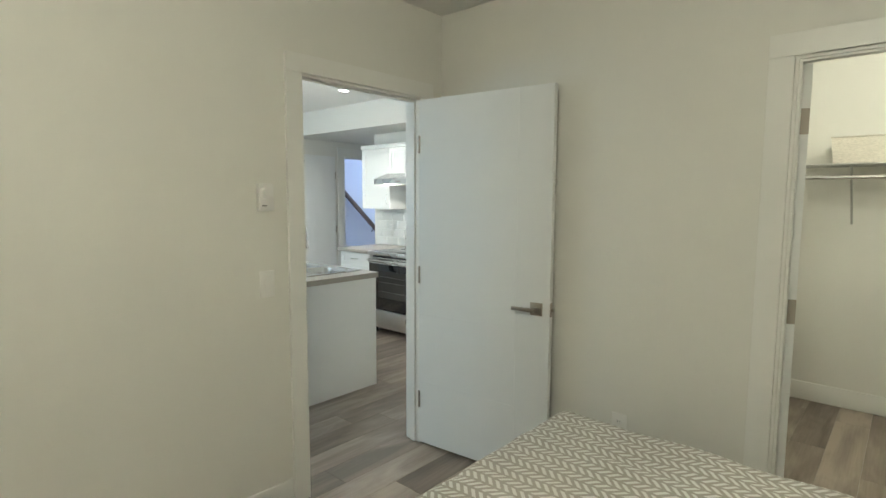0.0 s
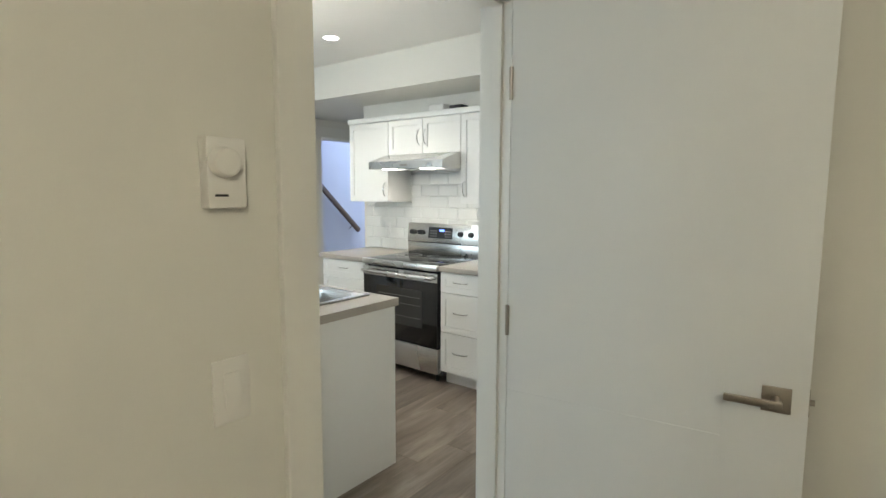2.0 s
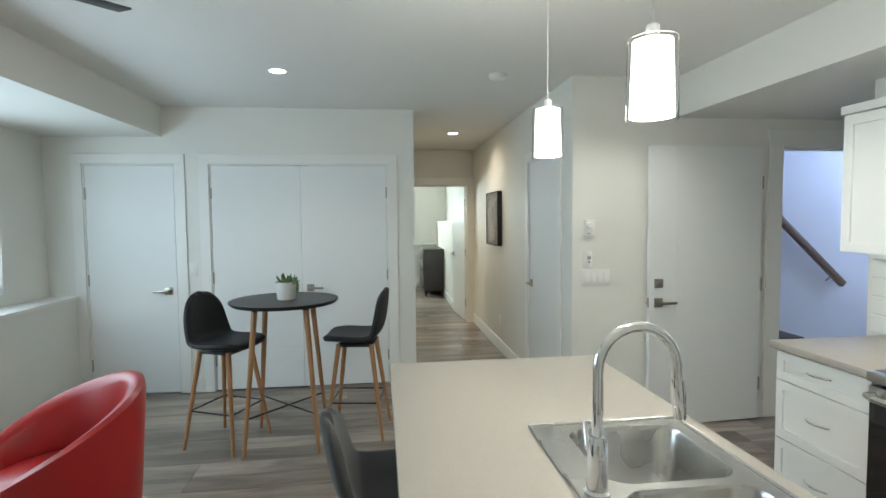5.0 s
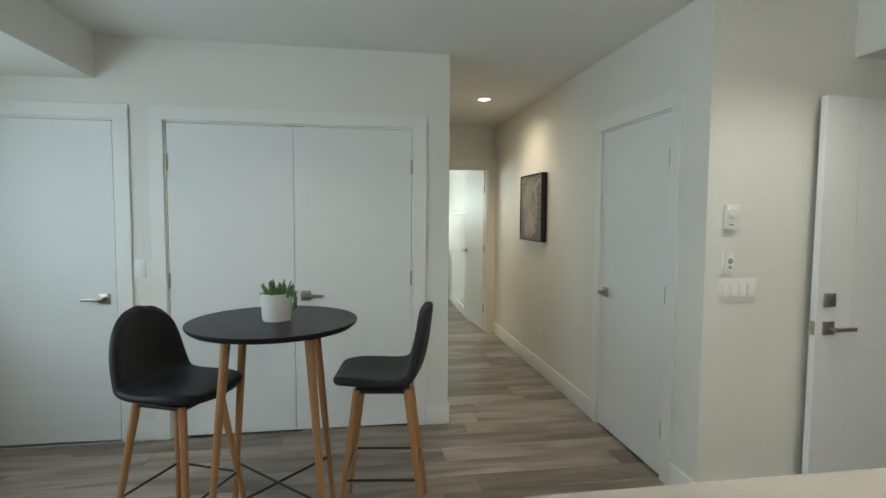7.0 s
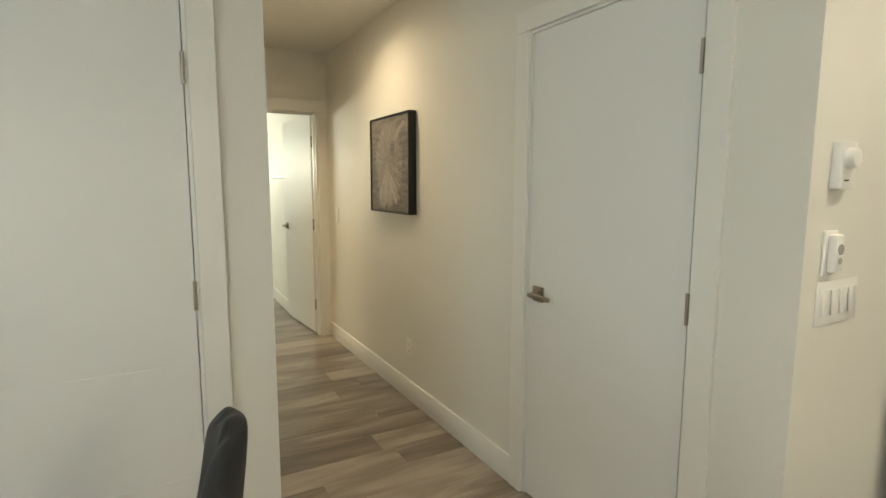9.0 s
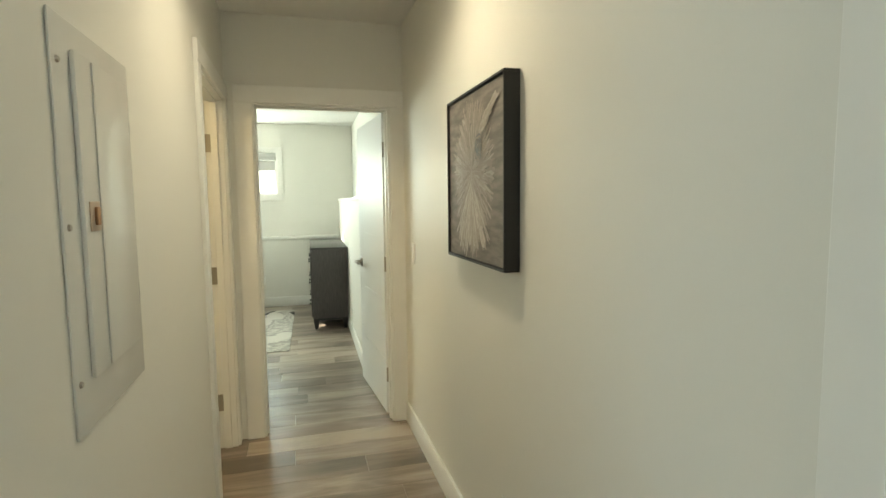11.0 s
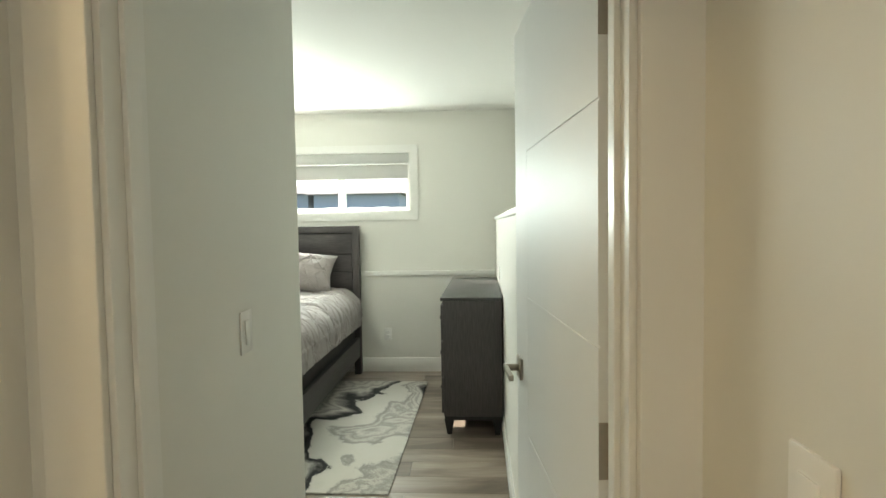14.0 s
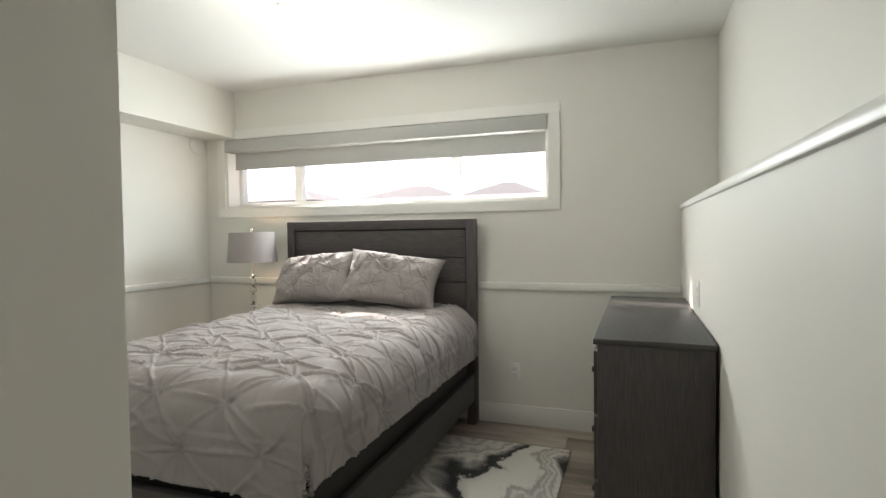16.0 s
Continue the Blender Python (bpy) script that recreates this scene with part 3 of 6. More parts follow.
# ---------------------------------------------------------------- small wall fixtures
def thermostat(m):
    r = thing("thermostat", m, "white wall thermostat with a round dial", "thermostat", "thermostats")
    box("body", (-0.036, 0, -0.06), (0.036, 0.028, 0.06), WHITE_PLASTIC, r, bevel=0.004)
    bm = bmesh.new()
    add_rod(bm, (0.008, 0.028, 0.018), (0.008, 0.048, 0.018), 0.027, 0.023, 28)
    part("dial", bm, WHITE_PLASTIC, r, "white dial", True, 0.002)
    for k in range(4):
        box("vent_slot", (-0.0365, 0.006, -0.04 + k * 0.014), (-0.0355, 0.02, -0.032 + k * 0.014), BLACK, r)
    box("nameplate", (0.0, 0.028, -0.04), (0.024, 0.0285, -0.036), BLACK, r, "small dark mark")
    return r


def light_switch(m, gangs=1):
    w = 0.036 + 0.023 * (gangs - 1) * 2 / 2
    r = thing("light_switch", m, "white rocker light switch plate" if gangs == 1 else "white plate with four rocker switches", "light switch", "light switches")
    box("plate", (-w, 0, -0.06), (w, 0.006, 0.06), WHITE_PLASTIC, r, bevel=0.002)
    for k in range(gangs):
        cx = (k - (gangs - 1) / 2) * 0.046
        bm = bmesh.new()
        add_box(bm, (cx - 0.0165, 0.006, -0.034), (cx + 0.0165, 0.010, 0.034), Matrix.Translation((0, 0.001, 0)) @ pose(0, 0, 0, 3, 0, 0))
        part("rocker", bm, WHITE_PLASTIC, r, smooth=True, bevel=0.001)
    return r


def outlet(m):
    r = thing("outlet", m, "white duplex wall outlet", "outlet", "outlets")
    box("plate", (-0.036, 0, -0.058), (0.036, 0.005, 0.058), WHITE_PLASTIC, r, bevel=0.002)
    for z in (-0.02, 0.02):
        box("socket", (-0.017, 0.005, z - 0.014), (0.017, 0.008, z + 0.014), WHITE_PLASTIC, r, bevel=0.002)
    for z in (-0.02, 0.02):
        for x in (-0.007, 0.005):
            box("slot", (x, 0.008, z - 0.004), (x + 0.002, 0.0083, z + 0.006), BLACK, r)
    return r


# local y is the way out of the wall
FX, FNX, FY, FNY = -90, 90, 0, 180       # faces +x, -x, +y, -y
thermostat(pose(W1B, 2.09, 1.485, 0, 0, FX))
light_switch(pose(W1B, 2.095, 1.095, 0, 0, FX))
outlet(pose(0.35, 3.265, 0.40, 0, 0, FNY))
thermostat(pose(CF, 4.11, 1.468, 0, 0, FX))
light_switch(pose(CF, 4.163, 1.107, 0, 0, FX), 4)
rem = thing("fan_remote", pose(CF, 4.10, 1.241, 0, 0, FX), "white fan remote in a wall cradle", "remote control")
box("cradle", (-0.033, 0, -0.06), (0.033, 0.008, 0.06), WHITE_PLASTIC, rem, bevel=0.003)
box("remote", (-0.02, 0.008, -0.05), (0.02, 0.03, 0.05), WHITE_PLASTIC, rem, bevel=0.006)
bm = bmesh.new()
add_rod(bm, (0, 0.03, 0.012), (0, 0.032, 0.012), 0.014, seg=20)
add_rod(bm, (0, 0.03, -0.018), (0, 0.032, -0.018), 0.009, seg=16)
part("buttons", bm, SHADE, rem, "grey round buttons", True)
light_switch(pose(DB, 0.945, 1.115, 0, 0, FX))
outlet(pose(-7.13, HR, 0.354, 0, 0, FNY))
light_switch(pose(-8.58, HR, 1.14, 0, 0, FNY))
light_switch(pose(-9.50, 3.012, 1.135, 0, 0, FY))
outlet(pose(WX + 0.035, 2.844, 0.37, 0, 0, FX))
outlet(SLANT @ pose(-12.2, 3.905, 1.04, 0, 0, FNY))
outlet(pose(-3.42, 5.258, 1.10, 0, 0, FNY))
outlet(pose(-9.58, 3.012, 0.36, 0, 0, FY))
vent = thing("wall_vent", pose(-13.03, 0.20, 2.085, 0, 0, FY), "round white wall vent", "vent")
bm = bmesh.new()
add_rod(bm, (0, 0, 0), (0, 0.02, 0), 0.075, 0.07, 32)
part("cover", bm, WHITE_PLASTIC, vent, smooth=True, bevel=0.003)

panel = thing("breaker_panel", pose(-6.72, HL, 1.41, 0, 0, FY), "white electrical panel cover with a small door", "electrical panel")
bm = bmesh.new()
add_box(bm, (-0.205, 0, -0.365), (0.205, 0.006, 0.365))
cover = part("cover", bm, PANEL_ENAMEL, panel, smooth=True, bevel=0.003)
bm = bmesh.new()
add_box(bm, (-0.165, 0.006, -0.275), (0.135, 0.016, 0.315))
pdoor = part("panel_door", bm, PANEL_ENAMEL, panel, "glossy white hinged panel door", True, 0.004)
bm = bmesh.new()
add_box(bm, (0.055, 0.016, -0.27), (0.061, 0.0195, 0.31))
part("door_rib", bm, PANEL_ENAMEL, pdoor, "pressed rib down the door", True, 0.0015)
box("latch_recess", (0.066, 0.016, -0.005), (0.118, 0.0185, 0.05), LATCH, pdoor, "beige latch plate", bevel=0.002)
box("latch_tab", (0.084, 0.0185, 0.006), (0.100, 0.025, 0.04), BEECH, pdoor, "tan latch tab", bevel=0.002)
for hz in (-0.16, 0.22):
    box("panel_hinge", (-0.172, 0.006, hz - 0.014), (-0.165, 0.014, hz + 0.014), BLACK, panel, "dark hinge knuckle")
for sx in (-0.185, 0.185):
    for sz in (-0.27, 0.005, 0.285):
        bm = bmesh.new()
        add_rod(bm, (sx, 0.006, sz), (sx, 0.010, sz), 0.0065, 0.005, 14)
        part("screw", bm, NICKEL, cover, "nickel screw head", True)

# ---------------------------------------------------------------- ceiling lights
def pot_light(place):
    r = thing("pot_light", pose(*place), "recessed round ceiling light, switched on", "ceiling light", "recessed ceiling lights")
    bm = bmesh.new()
    add_lathe(bm, [(0.052, -0.002), (0.06, -0.006), (0.066, -0.004), (0.068, 0.0), (0.052, 0.0), (0.052, -0.002)])
    part("ring", bm, WHITE_PLASTIC, r, smooth=True)
    bm = bmesh.new()
    add_cyl(bm, (0, 0, -0.003), 0.052, 0.052, 0.003, 28)
    part("lens", bm, LED, r, "bright white lens")


for p in POTS:
    pot_light((p[0], p[1], H))
pot_light((-7.38, 3.48, H))


def dome_light(place):
    r = thing("dome_light", pose(*place), "opal glass flush ceiling light, switched on", "ceiling light", "flush ceiling lights")
    bm = bmesh.new()
    add_lathe(bm, [(0.17, 0), (0.17, -0.02), (0.16, -0.03), (0.15, -0.03), (0.15, 0)], seg=40)
    part("rim", bm, WHITE_PLASTIC, r, smooth=True)
    bm = bmesh.new()
    add_lathe(bm, [(0.155 * math.cos(a), -0.03 - 0.085 * math.sin(a)) for a in [k * math.pi / 2 / 10 for k in range(11)]][:-1] + [(0.001, -0.115)], seg=40)
    ob = part("dome", bm, DOME, r, "glowing opal dome", True)
    ob.visible_shadow = False
    bm = bmesh.new()
    add_lathe(bm, [(0.012, -0.112), (0.012, -0.12), (0.006, -0.128), (0.001, -0.13)], seg=16)
    part("finial", bm, NICKEL, r, smooth=True)


dome_light((-11.62, 2.05, H - 0.03))
# Unseen fixture added over the first bedroom, a copy of the other dome.
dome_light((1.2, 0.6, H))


def smoke_alarm(place):
    r = thing("smoke_alarm", pose(*place), "white round smoke alarm on the ceiling", "smoke alarm", "smoke alarms")
    bm = bmesh.new()
    add_lathe(bm, [(0.065, 0), (0.065, -0.015), (0.055, -0.03), (0.04, -0.038), (0.001, -0.038)], seg=32)
    part("body", bm, WHITE_PLASTIC, r, smooth=True)


smoke_alarm((-4.85, 3.45, H))
smoke_alarm((-10.38, 3.45, H - 0.03))


def pendant(place):
    r = thing("pendant_lamp", pose(*place), "pendant lamp with opal glass in a clear sleeve", "pendant lamp", "pendants over the island")
    bm = bmesh.new()
    add_lathe(bm, [(0.05, 0), (0.05, -0.015), (0.02, -0.024), (0.001, -0.024)], seg=28)
    part("canopy", bm, WHITE_PLASTIC, r, smooth=True)
    bm = bmesh.new()
    add_rod(bm, (0, 0, -0.02), (0, 0, -0.620), 0.0025, seg=8)
    part("cord", bm, WHITE_PLASTIC, r)
    bm = bmesh.new()
    add_lathe(bm, [(0.006, -0.590), (0.014, -0.595), (0.014, -0.620), (0.03, -0.624), (0.001, -0.625)], seg=20)
    part("socket", bm, WHITE_PLASTIC, r, smooth=True)
    bm = bmesh.new()
    add_lathe(bm, [(0.001, -0.626), (0.042, -0.628), (0.047, -0.790), (0.045, -0.790), (0.04, -0.631), (0.001, -0.629)], seg=32)
    o = part("shade", bm, PEND, r, "glowing opal glass shade", True)
    o.visible_shadow = False
    bm = bmesh.new()
    add_lathe(bm, [(0.051, -0.624), (0.0535, -0.796), (0.055, -0.796), (0.0525, -0.624), (0.051, -0.624)], seg=32)
    o = part("sleeve", bm, THIN, r, "clear glass sleeve", True)
    o.visible_shadow = False


pendant((-2.27, 3.2, H))
pendant((-2.985, 3.2, H))

fan = thing("ceiling_fan", pose(-2.75, 1.33, H), "dark ceiling fan with wooden blades", "ceiling fan")
bm = bmesh.new()
add_lathe(bm, [(0.06, 0), (0.06, -0.03), (0.015, -0.04), (0.015, -0.15), (0.09, -0.16), (0.11, -0.2), (0.11, -0.26), (0.06, -0.3), (0.001, -0.3)], seg=32)
part("motor", bm, NICKEL, fan, smooth=True)
for k in range(5):
    bm = bmesh.new()
    mm = pose(0, 0, -0.275, 0, 0, 134 + 72 * k) @ pose(0, 0, 0, 10, 0, 0)
    add_box(bm, (0.13, -0.055, -0.004), (0.58, 0.055, 0.004), mm)
    add_box(bm, (0.08, -0.02, -0.006), (0.16, 0.02, 0.006), mm)
    part("blade", bm, DARKWOOD, fan, smooth=True, bevel=0.003)

# ---------------------------------------------------------------- kitchen
def shaker(parent, x0, x1, z0, z1, y, name="cabinet_door", rim=0.05):
    """A shaker front facing -y: a frame round a recessed panel. y is the front plane."""
    front = box(name, (x0, y + 0.008, z0), (x1, y + 0.019, z1), CABINET, parent)
    for lo, hi in (((x0, z0), (x0 + rim, z1)), ((x1 - rim, z0), (x1, z1)), ((x0 + rim, z0), (x1 - rim, z0 + rim)), ((x0 + rim, z1 - rim), (x1 - rim, z1))):
        box("rail", (lo[0], y, lo[1]), (hi[0], y + 0.008, hi[1]), CABINET, front)
    return front


def pull(parent, x, z, y, length=0.13, upright=False, material=None):
    bm = bmesh.new()
    pts = []
    for k in range(13):
        s = k / 12
        u = (s - 0.5) * length
        d = 0.028 * math.sin(math.pi * s) ** 0.45
        pts.append((x, y - d, z + u) if upright else (x + u, y - d, z))
    add_tube(bm, pts, 0.005, 8)
    return part("pull", bm, material or CHROME, parent, "chrome bow pull", True)


YB, YU, YW = 4.625, 4.955, 5.27      # base fronts, upper fronts, wall


def base_cabinet(x0, x1, label):
    r = thing("base_cabinet", pose(0, 0, 0), label, "cabinet", "kitchen base cabinets")
    box("body", (x0, YB + 0.02, 0.10), (x1, YW, 0.862), CABINET, r)
    box("toe_kick", (x0, YB + 0.08, 0), (x1, YW, 0.10), CABINET, r, "recessed white toe kick")
    for z0, z1 in ((0.108, 0.405), (0.411, 0.705), (0.711, 0.855)):
        d = shaker(r, x0 + 0.003, x1 - 0.003, z0, z1, YB, "drawer_front", 0.045)
        pull(d, (x0 + x1) / 2, (z0 + z1) / 2 + 0.012, YB)


base_cabinet(-3.62, -3.09, "white shaker drawer cabinet with chrome pulls")
base_cabinet(-2.295, -1.935, "narrow white shaker drawer cabinet with chrome pulls")
for x0, x1 in ((-3.645, -3.088), (-2.297, -1.932)):
    tagged(box("countertop", (x0, YB - 0.025, 0.865), (x1, YW, 0.903), COUNTER, bevel=0.006), "taupe laminate countertop beside the range", "countertop")


def upper_cabinet(x0, x1, z0, doors, handles, label):
    r = thing("wall_cabinet", pose(0, 0, 0), label, "cabinet", "kitchen wall cabinets")
    box("body", (x0, YU + 0.02, z0), (x1, YW, 2.045), CABINET, r)
    n = len(handles)
    w = (x1 - x0) / n
    for k, hx in enumerate(handles):
        d = shaker(r, x0 + k * w + 0.002, x0 + (k + 1) * w - 0.002, z0 + 0.003, 2.042, YU)
        pull(d, hx, doors, YU, 0.12, True)
    return r


upper_cabinet(-3.61, -3.127, 1.353, 1.465, [-3.165], "white shaker wall cabinet with chrome pull")
upper_cabinet(-3.125, -2.357, 1.755, 1.89, [-2.776, -2.706], "short white two-door cabinet above the hood")
upper_cabinet(-2.355, -1.935, 1.353, 1.47, [-2.315], "white shaker wall cabinet with chrome pull")
tagged(box("cabinet_crown", (-3.62, YU - 0.012, 2.047), (-1.935, YW, 2.09), CABINET, bevel=0.004), "flat white crown strip on the cabinets", "cabinet trim")
tagged(box("storage_tub", (-2.72, 5.0, 2.091), (-2.56, 5.16, 2.15), WHITE_PLASTIC, bevel=0.02), "small white box on top of the cabinets", "box")
tagged(box("black_box", (-2.52, 5.02, 2.091), (-2.40, 5.12, 2.13), BLACK, bevel=0.006), "small black item on top of the cabinets", "box")

# range hood
hood = thing("range_hood", pose(-2.741, 0, -0.028), "stainless steel under-cabinet range hood", "range hood")
bm = bmesh.new()
sec = [(4.72, 1.655), (4.72, 1.715), (4.93, 1.782), (5.268, 1.782), (5.268, 1.655)]
vs = [[bm.verts.new((x, y, z)) for y, z in sec] for x in (-0.387, 0.387)]
for k in range(5):
    bm.faces.new((vs[0][k], vs[0][(k + 1) % 5], vs[1][(k + 1) % 5], vs[1][k]))
bm.faces.new(vs[0])
bm.faces.new(list(reversed(vs[1])))
part("canopy", bm, STEEL, hood, smooth=True, bevel=0.003)
for x in (-0.2, 0.2):
    box("lamp", (x - 0.055, 4.75, 1.65), (x + 0.055, 4.80, 1.6545), HOODLED, hood, "lit hood lamp")
box("filter", (-0.33, 4.83, 1.65), (0.33, 5.2, 1.6545), STEEL, hood, "metal grease filter")
box("badge", (-0.035, 4.7185, 1.675), (0.035, 4.7195, 1.69), NICKEL, hood, "plain metal badge")

# range
XR0, XR1 = -3.083, -2.302
rg = thing("range", pose(0, 0, 0), "stainless steel electric range with black glass oven door", "range")
box("body", (XR0, 4.66, 0.05), (XR1, 5.25, 0.885), BLACK, rg, "black range sides")
box("cooktop", (XR0, 4.62, 0.888), (XR1, 5.16, 0.905), BLACK_GLASS, rg, "black glass cooktop", bevel=0.004)
box("cooktop_edge", (XR0, 4.585, 0.862), (XR1, 4.62, 0.906), STEEL, rg, "steel front edge", bevel=0.006)
PRINT = mat("burner_print", (0.12, 0.12, 0.12), 0.3)
for cx, cy, rr in ((-2.90, 4.77, 0.105), (-2.90, 5.02, 0.075), (-2.49, 4.77, 0.075), (-2.49, 5.02, 0.105), (-2.695, 5.04, 0.05)):
    bm = bmesh.new()
    add_lathe(bm, [(rr - 0.002, 0), (rr - 0.002, 0.0006), (rr, 0.0006), (rr, 0), (rr - 0.002, 0)], (cx, cy, 0.905), 40)
    part("burner_ring", bm, PRINT, rg, "printed grey burner ring")
od = box("oven_door", (XR0 + 0.004, 4.60, 0.275), (XR1 - 0.004, 4.66, 0.845), BLACK_GLASS, rg, "black glass oven door", bevel=0.004)
box("window", (-2.93, 4.5975, 0.41), (-2.45, 4.5995, 0.70), mat("oven_window", (0.035, 0.035, 0.034), 0.05, var=0.02, spec=0.7), od, "dim oven window")
bm = bmesh.new()
for z in (0.48, 0.58, 0.64):
    add_rod(bm, (-2.91, 4.5962, z), (-2.47, 4.5962, z), 0.0014, seg=6)
part("rack", bm, PRINT, od, "oven rack seen through the window")
box("door_band", (XR0 + 0.004, 4.596, 0.775), (XR1 - 0.004, 4.5995, 0.845), STEEL, od, "steel band")
bm = bmesh.new()
add_tube(bm, [(XR0 + 0.03, 4.598, 0.812), (XR0 + 0.035, 4.555, 0.812), (XR0 + 0.06, 4.548, 0.812), (XR1 - 0.06, 4.548, 0.812), (XR1 - 0.035, 4.555, 0.812), (XR1 - 0.03, 4.598, 0.812)], 0.014, 12)
part("handle", bm, STEEL, od, "steel bar handle", True)
box("drawer", (XR0 + 0.004, 4.605, 0.075), (XR1 - 0.004, 4.66, 0.268), STEEL, rg, "steel storage drawer", bevel=0.004)
for fx in (XR0 + 0.04, XR1 - 0.06):
    for fy in (4.68, 5.2):
        bm = bmesh.new()
        add_cyl(bm, (fx, fy, 0), 0.015, 0.015, 0.05, 12)
        part("foot", bm, BLACK, rg)
bm = bmesh.new()
add_box(bm, (XR0, 5.16, 0.90), (XR1, 5.25, 1.01))
add_box(bm, (XR0, 5.15, 1.005), (XR1, 5.24, 1.172), Matrix.Translation((0, 5.15, 1.0)) @ pose(0, 0, 0, -6, 0, 0) @ Matrix.Translation((0, -5.15, -1.0)))
bg = part("backguard", bm, STEEL, rg, "steel control panel", True, 0.006)
box("groove", (XR0 + 0.004, 5.155, 1.0), (XR1 - 0.004, 5.162, 1.006), BLACK, bg)
TB = Matrix.Translation((0, 5.15, 1.0)) @ pose(0, 0, 0, -6, 0, 0) @ Matrix.Translation((0, -5.15, -1.0))
ds = box("display_window", (-2.84, 5.147, 1.045), (-2.585, 5.1495, 1.14), BLACK_GLASS, bg, "black display window", m=TB)
box("digits", (-2.72, 5.1455, 1.105), (-2.67, 5.1465, 1.122), DISPLAY, ds, "lit blue digits", m=TB)
for i in range(3):
    for j in range(3):
        box("key", (-2.82 + i * 0.028, 5.1457, 1.06 + j * 0.022), (-2.803 + i * 0.028, 5.1467, 1.066 + j * 0.022), SHADE, ds, m=TB)
        box("key", (-2.66 + i * 0.024, 5.1457, 1.06 + j * 0.022), (-2.645 + i * 0.024, 5.1467, 1.066 + j * 0.022), SHADE, ds, m=TB)
for kx in (-3.02, -2.925, -2.49, -2.385):
    bm = bmesh.new()
    add_rod(bm, TB @ Vector((kx, 5.15, 1.09)), TB @ Vector((kx, 5.122, 1.09)), 0.024, 0.02, 24)
    add_box(bm, (kx - 0.004, 5.116, 1.072), (kx + 0.004, 5.124, 1.108), TB)
    part("knob", bm, BLACK, bg, "black control knob", True, 0.001)

# refrigerator in its recess
fr = thing("refrigerator", pose(0, 0, 0), "stainless steel refrigerator with freezer drawer below", "refrigerator")
box("body", (-1.885, 4.60, 0.03), (-1.0, 5.25, 1.645), BLACK, fr, "dark grey cabinet")
def fridge_door(z0, z1):
    bm = bmesh.new()
    n = 14
    cols = []
    for k in range(n + 1):
        s = k / n
        x = -1.888 + s * 0.861
        y = 4.56 - 0.03 * math.sin(math.pi * s) ** 0.6
        cols.append([bm.verts.new((x, y, z0)), bm.verts.new((x, y, z1)), bm.verts.new((x, 4.60, z1)), bm.verts.new((x, 4.60, z0))])
    for a, b in zip(cols, cols[1:]):
        for i in range(4):
            bm.faces.new((a[i], a[(i + 1) % 4], b[(i + 1) % 4], b[i]))
    bm.faces.new(cols[0]); bm.faces.new(list(reversed(cols[-1])))
    return part("fridge_door", bm, STEEL_V, fr, "brushed steel door", True, 0.004)
fridge_door(1.035, 1.645)
fridge_door(0.06, 1.0)
box("gap_trim", (-1.88, 4.575, 1.0), (-1.035, 4.60, 1.035), BLACK, fr)
tp = thing("fridge_surround", pose(0, 0, 0), "white cabinet and side panel around the refrigerator", "cabinet", "kitchen wall cabinets")
box("side_panel", (-1.93, 4.59, 0), (-1.895, YW, 2.15), CABINET, tp)
box("body", (-1.893, 4.62, 1.672), (W1A - 0.002, YW, 2.15), CABINET, tp)
for a, b in ((-1.893, -1.412), (-1.408, W1A - 0.004)):
    shaker(tp, a + 0.002, b, 1.677, 2.12, 4.60)
box("crown", (-1.93, 4.588, 2.152), (W1A - 0.002, YW, 2.2), CABINET, tp)

# island
isl = thing("kitchen_island", pose(0, 0, 0), "white kitchen island cabinet with overhang for stools", "kitchen island")
bm = bmesh.new()
for lo, hi in (((-3.455, 2.895), (-2.73, 3.565)), ((-2.73, 2.895), (-1.79, 2.915)), ((-2.73, 3.545), (-1.79, 3.565)), ((-1.81, 2.915), (-1.79, 3.545))):
    add_box(bm, (*lo, 0.0), (*hi, 0.86))
part("body", bm, CABINET, isl)
bm = bmesh.new()
add_box(bm, (-1.79, 2.89, 0.0), (-1.778, 3.572, 0.86))
part("end_panel", bm, CABINET, isl, "plain white end panel")
SX0, SX1, SY0, SY1 = -2.69, -1.935, 3.068, 3.512
bm = bmesh.new()
X0, X1, Y0, Y1 = -3.49, -1.765, 2.643, 3.588
for lo, hi in (((X0, Y0), (SX0, Y1)), ((SX1, Y0), (X1, Y1)), ((SX0, Y0), (SX1, SY0)), ((SX0, SY1), (SX1, Y1))):
    add_box(bm, (*lo, 0.862), (*hi, 0.902))
bmesh.ops.remove_doubles(bm, verts=bm.verts, dist=1e-4)
tagged(part("island_countertop", bm, COUNTER), "taupe laminate countertop with a sink cut-out", "countertop")

